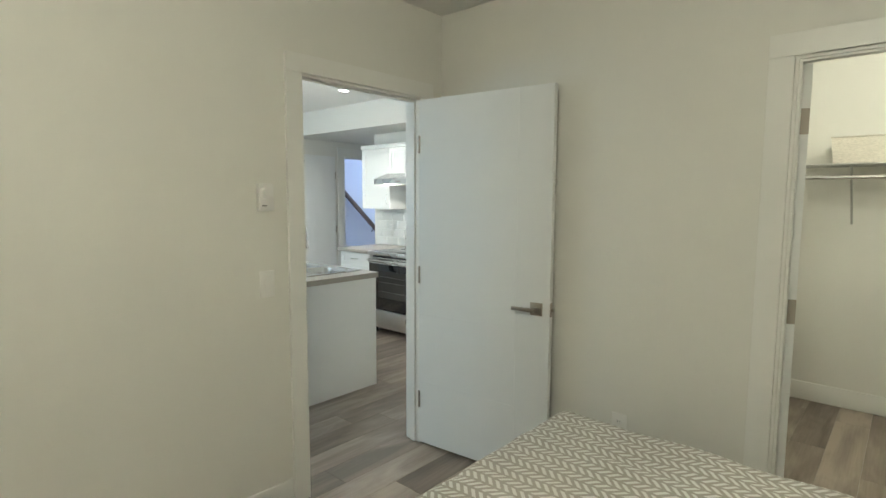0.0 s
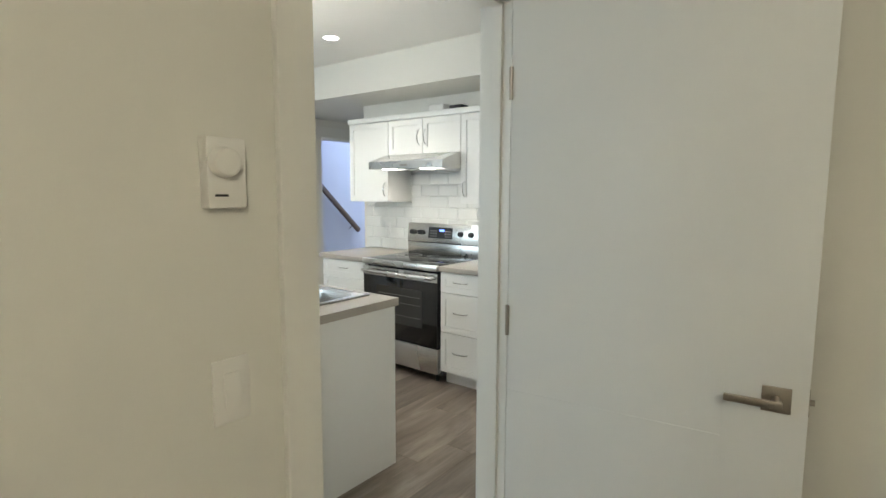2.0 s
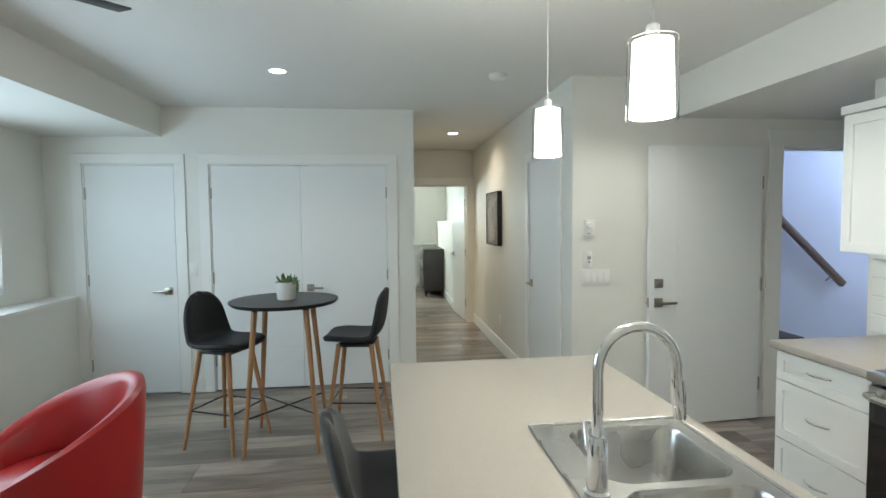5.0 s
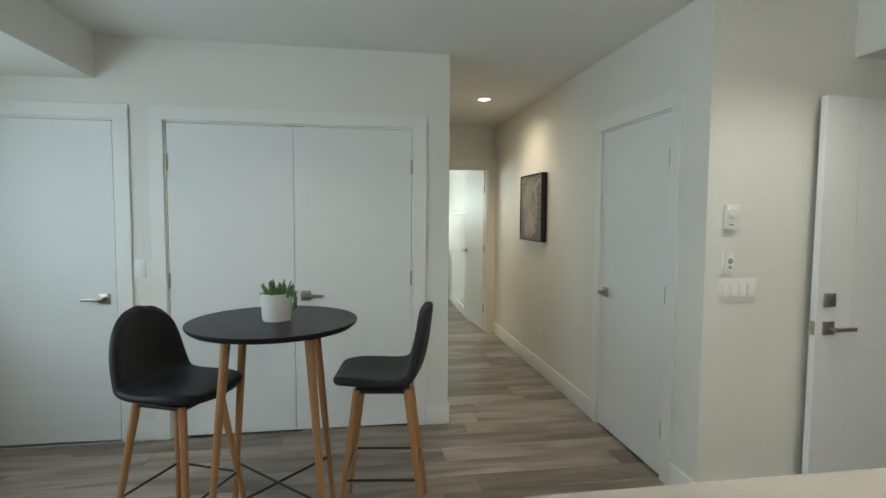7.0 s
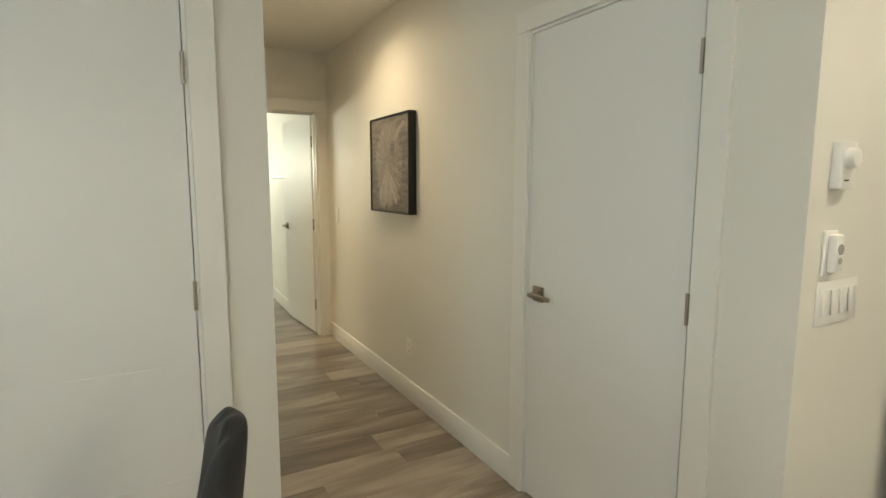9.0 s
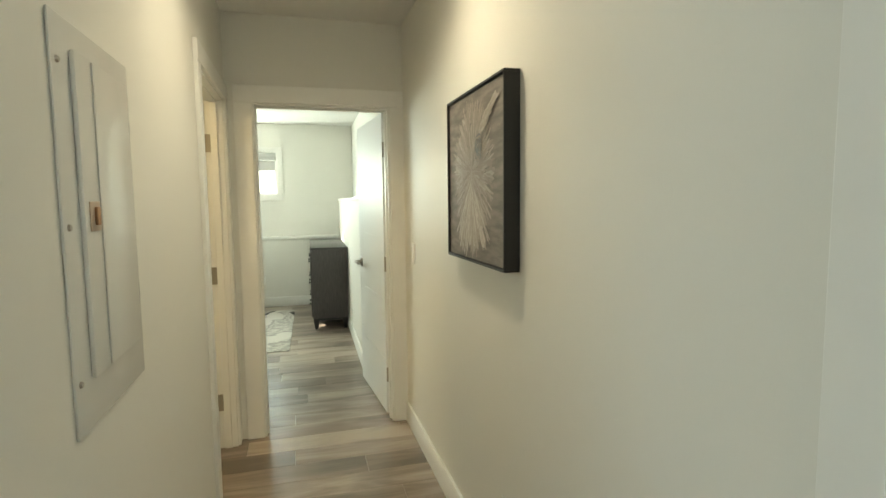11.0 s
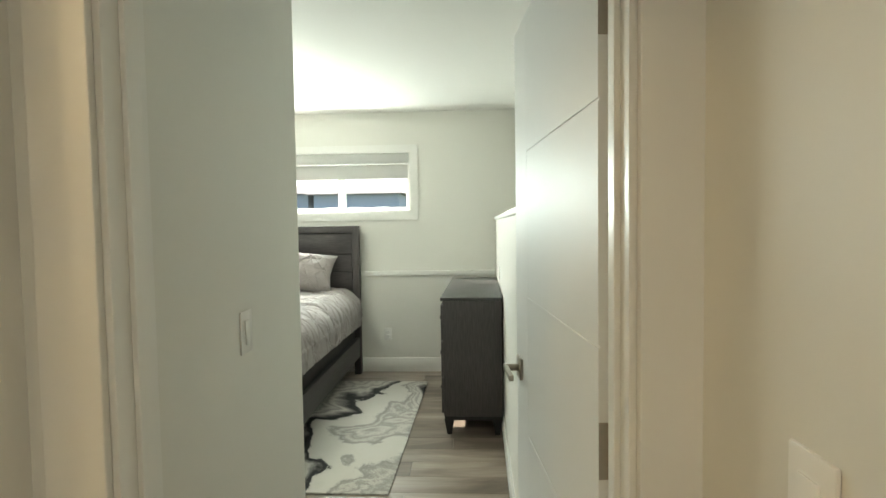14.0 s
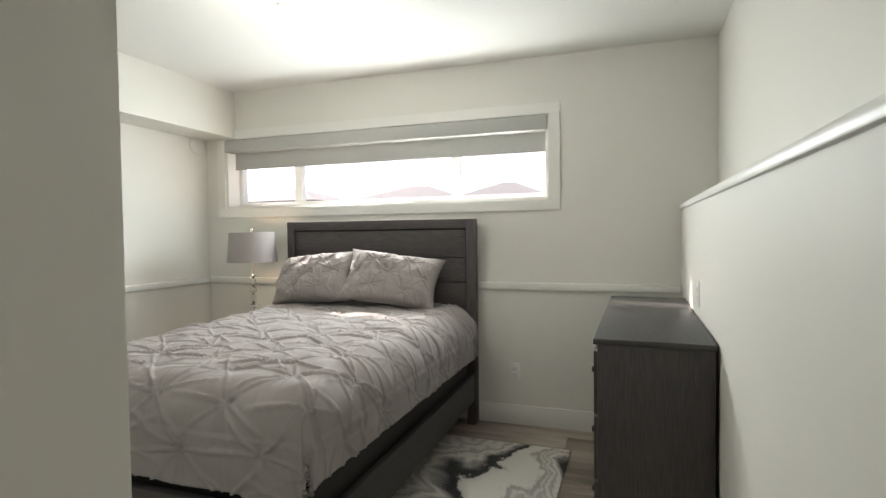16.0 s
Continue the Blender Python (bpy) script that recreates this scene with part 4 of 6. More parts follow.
def bowl(bm, x0, x1, y0, y1, ztop, depth, r=0.06):
    def ring(inset, z, rad):
        pts = []
        for cx, cy, a0 in ((x1 - inset - rad, y1 - inset - rad, 0), (x0 + inset + rad, y1 - inset - rad, 90), (x0 + inset + rad, y0 + inset + rad, 180), (x1 - inset - rad, y0 + inset + rad, 270)):
            for k in range(6):
                a = radians(a0 + 18 * k)
                pts.append(bm.verts.new((cx + rad * math.cos(a), cy + rad * math.sin(a), z)))
        return pts
    rs = [ring(0, ztop, r), ring(0.004, ztop - 0.01, r), ring(0.012, ztop - depth + 0.04, r), ring(0.025, ztop - depth + 0.01, r), ring(0.055, ztop - depth, r * 0.8)]
    for a, b in zip(rs, rs[1:]):
        for k in range(24):
            bm.faces.new((a[k], b[k], b[(k + 1) % 24], a[(k + 1) % 24]))
    bm.faces.new(rs[-1])
    return rs[0]


sink = thing("sink", pose(0, 0, 0), "double-bowl stainless steel drop-in sink", "sink")
bm = bmesh.new()
ZS = 0.909
cuts = ((SX0 + 0.03, -2.328, SY0 + 0.075, SY1 - 0.03), (-2.298, SX1 - 0.03, SY0 + 0.075, SY1 - 0.03))
for c in cuts:
    bowl(bm, *c, ZS, 0.18)
xs = [SX0 - 0.015, cuts[0][0], cuts[0][1], cuts[1][0], cuts[1][1], SX1 + 0.015]
ys = [SY0 - 0.015, cuts[0][2], cuts[0][3], SY1 + 0.015]
for i in range(5):
    for j in range(3):
        if j == 1 and i in (1, 3):
            continue
        add_box(bm, (xs[i], ys[j], ZS - 0.006), (xs[i + 1], ys[j + 1], ZS))
for c in cuts:
    for cx, cy, sx, sy in ((c[0], c[2], 1, 1), (c[1], c[2], -1, 1), (c[0], c[3], 1, -1), (c[1], c[3], -1, -1)):
        r = 0.06
        fan_v = [bm.verts.new((cx, cy, ZS))] + [bm.verts.new((cx + sx * (r - r * math.cos(radians(18 * k))), cy + sy * (r - r * math.sin(radians(18 * k))), ZS)) for k in range(6)]
        for k in range(1, 6):
            bm.faces.new((fan_v[0], fan_v[k], fan_v[k + 1]))
part("basin", bm, STEEL, sink, smooth=True)
for c in cuts:
    bm = bmesh.new()
    add_lathe(bm, [(0.045, 0.0), (0.042, 0.003), (0.03, 0.001), (0.001, 0.001)], ((c[0] + c[1]) / 2, (c[2] + c[3]) / 2, ZS - 0.18), 24)
    part("drain", bm, CHROME, sink, "chrome drain", True)
bm = bmesh.new()
add_tube(bm, [(xs[0], ys[0], ZS), (xs[5], ys[0], ZS), (xs[5], ys[3], ZS), (xs[0], ys[3], ZS), (xs[0], ys[0] + 0.001, ZS)], 0.005, 8)
part("rim", bm, STEEL, sink, smooth=True)
fc = thing("faucet", pose(-2.30, 3.095, ZS), "chrome pull-down gooseneck faucet", "faucet")
bm = bmesh.new()
add_lathe(bm, [(0.03, 0), (0.03, 0.006), (0.024, 0.012), (0.022, 0.12), (0.018, 0.135), (0.001, 0.135)], seg=24)
part("body", bm, CHROME, fc, smooth=True)
bm = bmesh.new()
pts = [(0, 0, 0.13), (0, 0, 0.29)] + [(0, 0.095 - 0.095 * math.cos(radians(a)), 0.29 + 0.095 * math.sin(radians(a))) for a in range(15, 176, 16)] + [(0, 0.192, 0.25)]
add_tube(bm, pts, 0.0125, 14)
part("neck", bm, CHROME, fc, smooth=True)
bm = bmesh.new()
add_tube(bm, [(0, 0.192, 0.26), (0, 0.195, 0.22), (0, 0.2, 0.165)], [0.015, 0.017, 0.014], 14)
part("spray_head", bm, CHROME, fc, smooth=True)
bm = bmesh.new()
add_tube(bm, [(-0.015, 0, 0.085), (-0.045, 0, 0.088), (-0.06, 0.0, 0.10), (-0.075, 0, 0.14)], [0.012, 0.012, 0.008, 0.006], 10)
part("lever", bm, CHROME, fc, smooth=True)


# ---------------------------------------------------------------- stools, bar table
def shell_seat(bm, z, back=1.0):
    """One moulded shell: a cupped seat that sweeps up into a rounded back. Front is +y."""
    prof = [(0.215, -0.012), (0.20, 0.0), (0.12, 0.004), (0.02, -0.004), (-0.08, -0.006), (-0.145, 0.012), (-0.185, 0.06), (-0.205, 0.13), (-0.218, 0.21), (-0.228, 0.29), (-0.234, 0.345), (-0.236, 0.37)]
    half = [0.14, 0.185, 0.218, 0.225, 0.224, 0.222, 0.218, 0.212, 0.2, 0.175, 0.125, 0.06]
    prof = [(y, h * back if h > 0.03 else h) for y, h in prof]
    nx = 13
    grid = []
    for (y, h), w in zip(prof, half):
        row = []
        for i in range(nx):
            s = -1 + 2 * i / (nx - 1)
            cup = 0.028 * s * s
            back = h > 0.03
            row.append(bm.verts.new((s * w, y + (cup * 1.3 if back else 0) , z + h + (0 if back else cup * 0.5))))
        grid.append(row)
    fs = []
    for a, b in zip(grid, grid[1:]):
        for i in range(nx - 1):
            fs.append(bm.faces.new((a[i], a[i + 1], b[i + 1], b[i])))
    bmesh.ops.recalc_face_normals(bm, faces=bm.faces)
    bmesh.ops.solidify(bm, geom=bm.faces[:], thickness=0.042)
    bmesh.ops.smooth_vert(bm, verts=bm.verts, factor=0.3, use_axis_x=True, use_axis_y=True, use_axis_z=True)


def bar_stool(m, seat_mat, leg_mat, label, group, z=0.665, back=1.0):
    r = thing("bar_stool", m, label, "bar stool", group)
    bm = bmesh.new()
    shell_seat(bm, z + 0.022, back)
    o = part("seat_shell", bm, seat_mat, r, smooth=True)
    md = o.modifiers.new("sub", "SUBSURF")
    md.levels, md.render_levels = 2, 2
    bm = bmesh.new()
    add_box(bm, (-0.125, -0.125, z - 0.018), (0.125, 0.125, z - 0.002))
    part("seat_frame", bm, BLACK, r, bevel=0.003)
    feet = []
    for sx in (-1, 1):
        for sy in (-1, 1):
            bm = bmesh.new()
            a, b = Vector((sx * 0.115, sy * 0.115, z + 0.0)), Vector((sx * 0.2, sy * 0.2, 0.0))
            add_rod(bm, b, a, 0.011, 0.018, 14)
            part("leg", bm, leg_mat, r, smooth=True)
    bm = bmesh.new()
    f = 0.115 + 0.085 * (1 - 0.26 / z)
    add_tube(bm, [(-f, -f, 0.26), (f, -f, 0.26), (f, f, 0.26), (-f, f, 0.26), (-f, -f + 0.002, 0.26)], 0.006, 8)
    part("foot_ring", bm, BLACK, r, "black metal foot rest", True)
    return r


bar_stool(pose(-4.93, 1.532, 0, 0, 0, -24), LEATHER, BEECH, "black leatherette bar stool with oak legs", "stools at the bar table")
bar_stool(pose(-5.0, 2.435, 0, 0, 0, 172), LEATHER, BEECH, "black leatherette bar stool with oak legs", "stools at the bar table")
bar_stool(pose(-2.86, 2.64, 0, 0, 0, 4), FABRIC, BLACK, "charcoal fabric bar stool with black metal legs", "stools at the island", 0.635, 0.76)
bar_stool(pose(-2.16, 2.64, 0, 0, 0, -3), FABRIC, BLACK, "charcoal fabric bar stool with black metal legs", "stools at the island", 0.635, 0.76)

tb = thing("bar_table", pose(-4.905, 1.942, 0, 0, 0, 0), "round black bar table with oak legs", "bar table")
bm = bmesh.new()
add_lathe(bm, [(0.001, 0.972), (0.348, 0.972), (0.363, 0.985), (0.366, 0.995), (0.364, 0.998), (0.001, 0.998)], seg=64)
part("tabletop", bm, TABLE_BLACK, tb, "matt black round top", True)
for sx in (-1, 1):
    for sy in (-1, 1):
        bm = bmesh.new()
        add_rod(bm, (sx * 0.25, sy * 0.24, 0.0), (sx * 0.165, sy * 0.165, 0.955), 0.012, 0.02, 14)
        lg = part("leg", bm, BEECH, tb, smooth=True)
        bm = bmesh.new()
        add_cyl(bm, (sx * 0.164, sy * 0.164, 0.945), 0.024, 0.026, 0.028, 14)
        part("cap", bm, BLACK, lg, "black leg socket")
for s in (-1, 1):
    bm = bmesh.new()
    add_rod(bm, (-0.228, -0.22 * s, 0.25), (0.228, 0.22 * s, 0.25 + 0.008 * s), 0.006)
    part("cross_bar", bm, BLACK, tb, "black metal cross brace")

pl = thing("potted_plant", pose(-4.90, 1.955, 0.998) @ Matrix.Scale(1.12, 4), "small succulents in a patterned white pot", "potted plant")
bm = bmesh.new()
add_lathe(bm, [(0.001, 0), (0.052, 0), (0.056, 0.01), (0.06, 0.105), (0.058, 0.108), (0.053, 0.105), (0.05, 0.09), (0.001, 0.09)], seg=36)
po = part("pot", bm, POT, pl, smooth=True)
bm = bmesh.new()
for k in range(3):
    add_lathe(bm, [(0.0592, 0.078 + k * 0.008), (0.0612, 0.08 + k * 0.008), (0.0598, 0.083 + k * 0.008), (0.0592, 0.078 + k * 0.008)], seg=36)
part("pattern_band", bm, POT, po, "raised band pattern", True)
bm = bmesh.new()
add_cyl(bm, (0, 0, 0.088), 0.051, 0.051, 0.004, 24)
part("soil", bm, SOIL, pl)
rng = random.Random(5)
for k in range(70):
    bm = bmesh.new()
    a, tilt = rng.uniform(0, 6.28), rng.uniform(0.15, 1.25)
    L = rng.uniform(0.028, 0.068)
    r0 = rng.uniform(0, 0.04)
    base = Vector((r0 * math.cos(a), r0 * math.sin(a), 0.09))
    d = Vector((math.cos(a) * math.sin(tilt), math.sin(a) * math.sin(tilt), math.cos(tilt)))
    add_tube(bm, [base, base + d * L * 0.5, base + d * L * 0.85 + Vector((0, 0, 0.004)), base + d * L + Vector((0, 0, 0.008))], [0.0025, 0.0052, 0.0034, 0.0006], 6)
    part("leaf", bm, (LEAF, PALE_LEAF, DEEP_LEAF)[k % 3], pl, smooth=True)
for k in range(26):
    bm = bmesh.new()
    s = k / 25
    c = Vector((0.035, 0.05, 0.1)) + Vector((0.02 * s, 0.025 * min(1, s * 4), -0.075 * max(0, s - 0.12) + 0.02 * min(1, s * 6)))
    c += Vector((rng.uniform(-0.008, 0.008), rng.uniform(-0.006, 0.006), 0))
    bmesh.ops.create_icosphere(bm, subdivisions=1, radius=0.0065, matrix=Matrix.Translation(c))
    part("leaf", bm, LEAF, pl, smooth=True)

# red tub chair
rc = thing("tub_chair", pose(-3.70, 1.12, 0, 0, 0, 38), "red leatherette tub chair with a curved back", "armchair")
bm = bmesh.new()
n = 40
rows = []
for k in range(n + 1):
    a = radians(-35 + 250 * k / n)
    h = 0.80 - 0.28 * (abs(k / n - 0.5) * 2) ** 1.6
    col = []
    for r_, z_ in ((0.33, 0.06), (0.375, h - 0.05), (0.37, h - 0.012), (0.345, h), (0.315, h - 0.012), (0.29, h - 0.05), (0.27, 0.36)):
        col.append(bm.verts.new((r_ * math.cos(a), r_ * math.sin(a), z_)))
    rows.append(col)
for a, b in zip(rows, rows[1:]):
    for i in range(6):
        bm.faces.new((a[i], b[i], b[i + 1], a[i + 1]))
for c in (rows[0], rows[-1]):
    bm.faces.new(c)
o = part("backrest", bm, RED, rc, smooth=True)
bm = bmesh.new()
add_lathe(bm, [(0.32, 0.06), (0.325, 0.28), (0.30, 0.30), (0.001, 0.30)], seg=40)
part("base", bm, RED, rc, smooth=True)
bm = bmesh.new()
add_lathe(bm, [(0.265, 0.30), (0.272, 0.38), (0.255, 0.415), (0.15, 0.43), (0.001, 0.432)], seg=40)
part("seat", bm, RED, rc, "red seat cushion", True)
for a in (45, 135, 225, 315):
    bm = bmesh.new()
    add_cyl(bm, (0.24 * math.cos(radians(a)), 0.24 * math.sin(radians(a)), 0), 0.018, 0.02, 0.06, 14)
    part("foot", bm, BLACK, rc)

# ---------------------------------------------------------------- living room window (daylight)
lw = structure(thing("window_living", pose(0, 0, 0), "white vinyl window with roller blinds drawn down", "window"), "white vinyl window with roller blinds drawn down", "window")
bm = bmesh.new()
for lo, hi in (((-5.53, 1.0), (-2.5, 1.05)), ((-5.53, 2.0), (-2.5, 2.05)), ((-2.55, 1.05), (-2.5, 2.0)), ((-3.85, 1.05), (-3.79, 2.0))):
    add_box(bm, (lo[0], -0.345, lo[1]), (hi[0], -0.29, hi[1]))
part("window_frame", bm, VINYL, lw)
for a, b in ((-5.5, -5.27), (-5.255, -3.82), (-3.82, -2.5)):
    box("blind", (a, -0.275, 1.0), (b, -0.272, 2.05), BLIND, lw)

# ---------------------------------------------------------------- second bedroom
def sheet(name, x0, x1, y0, y1, ztop, drops, corner, step, relief, material, parent=None, label=""):
    """A cloth laid over a box: top from x0..x1, y0..y1, hanging by drops (x0, x1, y0, y1) over its sides; relief(u, v) lifts it."""
    du0, du1, dv0, dv1 = drops
    nu = int((x1 - x0 + du0 + du1) / step)
    nv = int((y1 - y0 + dv0 + dv1) / step)

    def place(s, lo, hi, d0):
        """Along one direction: horizontal place and fall, with a rounded edge."""
        if s < lo:
            e = lo - s
            r = corner
            if e < r * math.pi / 2:
                return lo - r * math.sin(e / r), r * (1 - math.cos(e / r)), -1, e
            return lo - r - 0.012 * math.sin(e * 3), r + e - r * math.pi / 2, -1, e
        if s > hi:
            e = s - hi
            r = corner
            if e < r * math.pi / 2:
                return hi + r * math.sin(e / r), r * (1 - math.cos(e / r)), 1, e
            return hi + r + 0.012 * math.sin(e * 3), r + e - r * math.pi / 2, 1, e
        return s, 0.0, 0, 0.0

    verts, faces = [], []
    for i in range(nu + 1):
        u = x0 - du0 + (x1 - x0 + du0 + du1) * i / nu
        for j in range(nv + 1):
            v = y0 - dv0 + (y1 - y0 + dv0 + dv1) * j / nv
            x, fx, sx, ex = place(u, x0, x1, du0)
            y, fy, sy, ey = place(v, y0, y1, dv0)
            fall = max(fx, fy) + 0.25 * min(fx, fy)
            if sx and sy:
                k = min(ex, ey) * 0.35
                x -= sx * k * 0.4
                y -= sy * k * 0.4
            h = relief(u, v)
            t = min(1.0, max(fx, fy) / (corner * 1.1))
            n = Vector((sx * (1 if fx >= fy else 0.4), sy * (1 if fy >= fx else 0.4), 0)) * t + Vector((0, 0, 1 - t))
            n = n.normalized() if n.length > 0 else Vector((0, 0, 1))
            verts.append(Vector((x, y, ztop - fall)) + n * h)
    w = nv + 1
    for i in range(nu):
        for j in range(nv):
            faces.append((i * w + j, (i + 1) * w + j, (i + 1) * w + j + 1, i * w + j + 1))
    me = bpy.data.meshes.new(name)
    me.from_pydata([tuple(v) for v in verts], [], faces)
    me.shade_smooth()
    me.materials.append(material)
    ob = new(name, me)
    md = ob.modifiers.new("thick", "SOLIDIFY")
    md.thickness, md.offset = 0.012, -1
    if parent:
        ob.parent = parent
    if label:
        ob["label"] = label
    return ob


def pintuck(size, seed=0, depth=0.03, fold=0.012, reach=0.09, wrinkle=1.0):
    """Relief of a cloth gathered at the points of a diamond lattice: puffed between them, with sharp folds fanning out of each gather."""
    def gather(i, j, s):
        rg = random.Random(i * 7919 + j * 104729 + int(s * 2) * 31 + seed * 1013)
        c = ((i + s) * size + rg.uniform(-0.016, 0.016), (j + s) * size + rg.uniform(-0.016, 0.016))
        rays = []
        turn = rg.uniform(0, 0.5)
        for k in range(8):
            a = turn + k * 6.2832 / 8 + rg.uniform(-0.32, 0.32)
            along = abs(math.sin(a))
            rays.append((math.cos(a), math.sin(a), rg.uniform(0.4, 1.0) * (0.55 + 0.6 * along), reach * rg.uniform(0.5, 1.0) * (0.7 + 0.9 * along)))
        return c, rays
    cache = {}

    def f(u, v):
        a, b = u / size, v / size
        i0, j0 = math.floor(a), math.floor(b)
        h, near = 0.0, 9.0
        for i in (i0 - 1, i0, i0 + 1):
            for j in (j0 - 1, j0, j0 + 1):
                for s in (0.0, 0.5):
                    key = (i, j, s)
                    if key not in cache:
                        cache[key] = gather(i, j, s)
                    (cx, cy), rays = cache[key]
                    dx, dy = u - cx, v - cy
                    d = math.hypot(dx, dy)
                    if d > size * 0.75:
                        continue
                    near = min(near, d)
                    best = 0.0
                    for rx, ry, amp, long in rays:
                        t = dx * rx + dy * ry
                        if t <= 0 or t > long * 2.2:
                            continue
                        p = abs(dx * ry - dy * rx)
                        w = 0.004 + 0.05 * t
                        if p < w:
                            best = max(best, amp * (1 - p / w) * min(1.0, t / 0.012) * math.exp(-t / long) * (1 - t / (long * 2.2)))
                    h += fold * best
        h += depth * (min(1.0, near / (size * 0.42)) ** 0.42 - 0.2)
        q = noise.noise(Vector((u * 5 + v * 3, v * 11 - u * 2, seed + 4)))
        h += wrinkle * (0.004 * (1 - min(1, abs(q) * 3.5)) + 0.012 * noise.noise(Vector((u * 3.2, v * 3.2, seed + 2))))
        return h
    return f


bed = thing("bed", pose(0, 0, 0), "grey-stained wooden bed frame with panelled headboard", "bed")
BX0, BX1, BY0, BY1 = -12.98, -10.99, 1.091, 2.592
bm = bmesh.new()
add_box(bm, (-13.085, BY0 + 0.06, 0.35), (-13.04, BY1 - 0.06, 1.365))
hbd = part("headboard", bm, DARKWOOD, bed, "dark grooves between the panels")
for z0, z1 in ((0.58, 0.815), (0.823, 0.985), (0.993, 1.155), (1.163, 1.355)):
    box("headboard_panel", (-13.04, BY0 + 0.068, z0), (-13.022, BY1 - 0.068, z1), GREYWOOD_H, hbd, bevel=0.003)
for y0 in (BY0, BY1 - 0.06):
    box("post", (-13.095, y0, 0), (-13.005, y0 + 0.06, 1.43), GREYWOOD, bed, bevel=0.003)
box("top_rail", (-13.095, BY0 + 0.06, 1.365), (-13.005, BY1 - 0.06, 1.43), GREYWOOD_H, bed, bevel=0.003)
for y0 in (BY0 + 0.005, BY1 - 0.04):
    box("side_rail", (-13.005, y0, 0.175), (BX1, y0 + 0.035, 0.36), mat("rail_oak_" + ("a" if y0 < 2 else "b"), (0.048, 0.045, 0.044), 0.5, grain=0.55, scale=14, bump=0.2, var=0.2, stretch=(0.9, 12, 12)), bed, bevel=0.003)
box("foot_rail", (BX1 - 0.04, BY0, 0.14), (BX1, BY1, 0.40), GREYWOOD_H, bed, bevel=0.003)
for y0 in (BY0, BY1 - 0.07):
    box("foot_post", (BX1 - 0.07, y0, 0), (BX1 + 0.002, y0 + 0.07, 0.42), GREYWOOD, bed, bevel=0.003)
tagged(box("mattress", (-13.0, BY0 + 0.04, 0.31), (BX1 - 0.05, BY1 - 0.045, 0.69), DARKWOOD, bevel=0.04), "mattress in a dark cover on the bed frame", "mattress")
tuck = pintuck(0.34, 1, 0.032, 0.03, 0.2, 0.5)
dv = sheet("duvet", -12.98, BX1 - 0.19, BY0 + 0.17, BY1 - 0.185, 0.785, (0.0, 0.43, 0.42, 0.37), 0.15, 0.007, lambda u, v: tuck(u, v) + 0.035 * max(0.0, min(1.0, (-11.25 - u) / 1.7)), DUVET)
tagged(dv, "crumpled grey pintuck duvet on the bed", "duvet")


def pillow(m, seed, label):
    verts, faces = [], []
    n = 110
    rel = pintuck(0.24, seed, 0.038, 0.03, 0.14, 0.7)
    for side in (1, -1):
        for i in range(n + 1):
            for j in range(n + 1):
                a, b = -1 + 2 * i / n, -1 + 2 * j / n
                wob = 1 - 0.05 * math.cos(a * 2.4) * (abs(b) ** 6) - 0.05 * math.cos(b * 2.4) * (abs(a) ** 6)
                t = ((1 - abs(a) ** 2.6) * (1 - abs(b) ** 2.6)) ** 0.5
                verts.append((a * 0.318 * wob, side * (0.085 * t + rel(a * 0.33, b * 0.23) * min(1, t * 1.6)) + 0.012 * noise.noise(Vector((a * 2, b * 2, seed))), b * 0.18 * wob))
    w = n + 1
    for s in range(2):
        o = s * w * w
        for i in range(n):
            for j in range(n):
                q = (o + i * w + j, o + (i + 1) * w + j, o + (i + 1) * w + j + 1, o + i * w + j + 1)
                faces.append(q if s else tuple(reversed(q)))
    me = bpy.data.meshes.new("pillow")
    me.from_pydata(verts, [], faces)
    bm = bmesh.new()
    bm.from_mesh(me)
    bmesh.ops.remove_doubles(bm, verts=bm.verts, dist=0.0005)
    bmesh.ops.recalc_face_normals(bm, faces=bm.faces)
    bm.to_mesh(me)
    bm.free()
    me.shade_smooth()
    me.materials.append(DUVET)
    ob = new("pillow", me)
    ob.matrix_basis = m
    return tagged(ob, label, "pillow", "pillows on the bed")


pillow(pose(-12.78, 2.075, 1.025, -30, 7, 96), 3, "grey pintuck pillow against the headboard")
pillow(pose(-12.80, 1.465, 1.02, -30, -5, 84), 8, "grey pintuck pillow leaning beside another")

# dresser
dr = thing("dresser", Matrix.Translation((-11.558, 3.447, 0)) @ pose(0, 0, 0, 0, 0, -1.7) @ Matrix.Translation((11.558, -3.447, 0)), "grey-stained wooden dresser with dark legs", "dresser")
DX0, DX1, DY0, DY1 = -12.90, -11.558, 3.447, 3.858
box("body", (DX0, DY0 + 0.015, 0.13), (DX1, DY1, 0.915), GREYWOOD, dr, bevel=0.003)
box("top", (DX0 - 0.004, DY0, 0.915), (DX1 + 0.004, DY1 + 0.004, 0.938), mat("dresser_top_oak", (0.05, 0.048, 0.047), 0.4, grain=0.5, scale=14, bump=0.15, var=0.2, stretch=(0.9, 12, 12)), dr, bevel=0.003)
for zz in range(3):
    for xx in range(2):
        a = DX0 + 0.02 + xx * 0.655
        d = box("drawer", (a, DY0, 0.145 + zz * 0.25), (a + 0.645, DY0 + 0.015, 0.385 + zz * 0.25), GREYWOOD, dr, bevel=0.002)
        for kx in (0.2, 0.445):
            bm = bmesh.new()
            add_rod(bm, (a + kx, DY0, 0.265 + zz * 0.25), (a + kx, DY0 - 0.022, 0.265 + zz * 0.25), 0.006, 0.013)
            part("knob", bm, BLACK, d, "dark knob", True)
bm = bmesh.new()
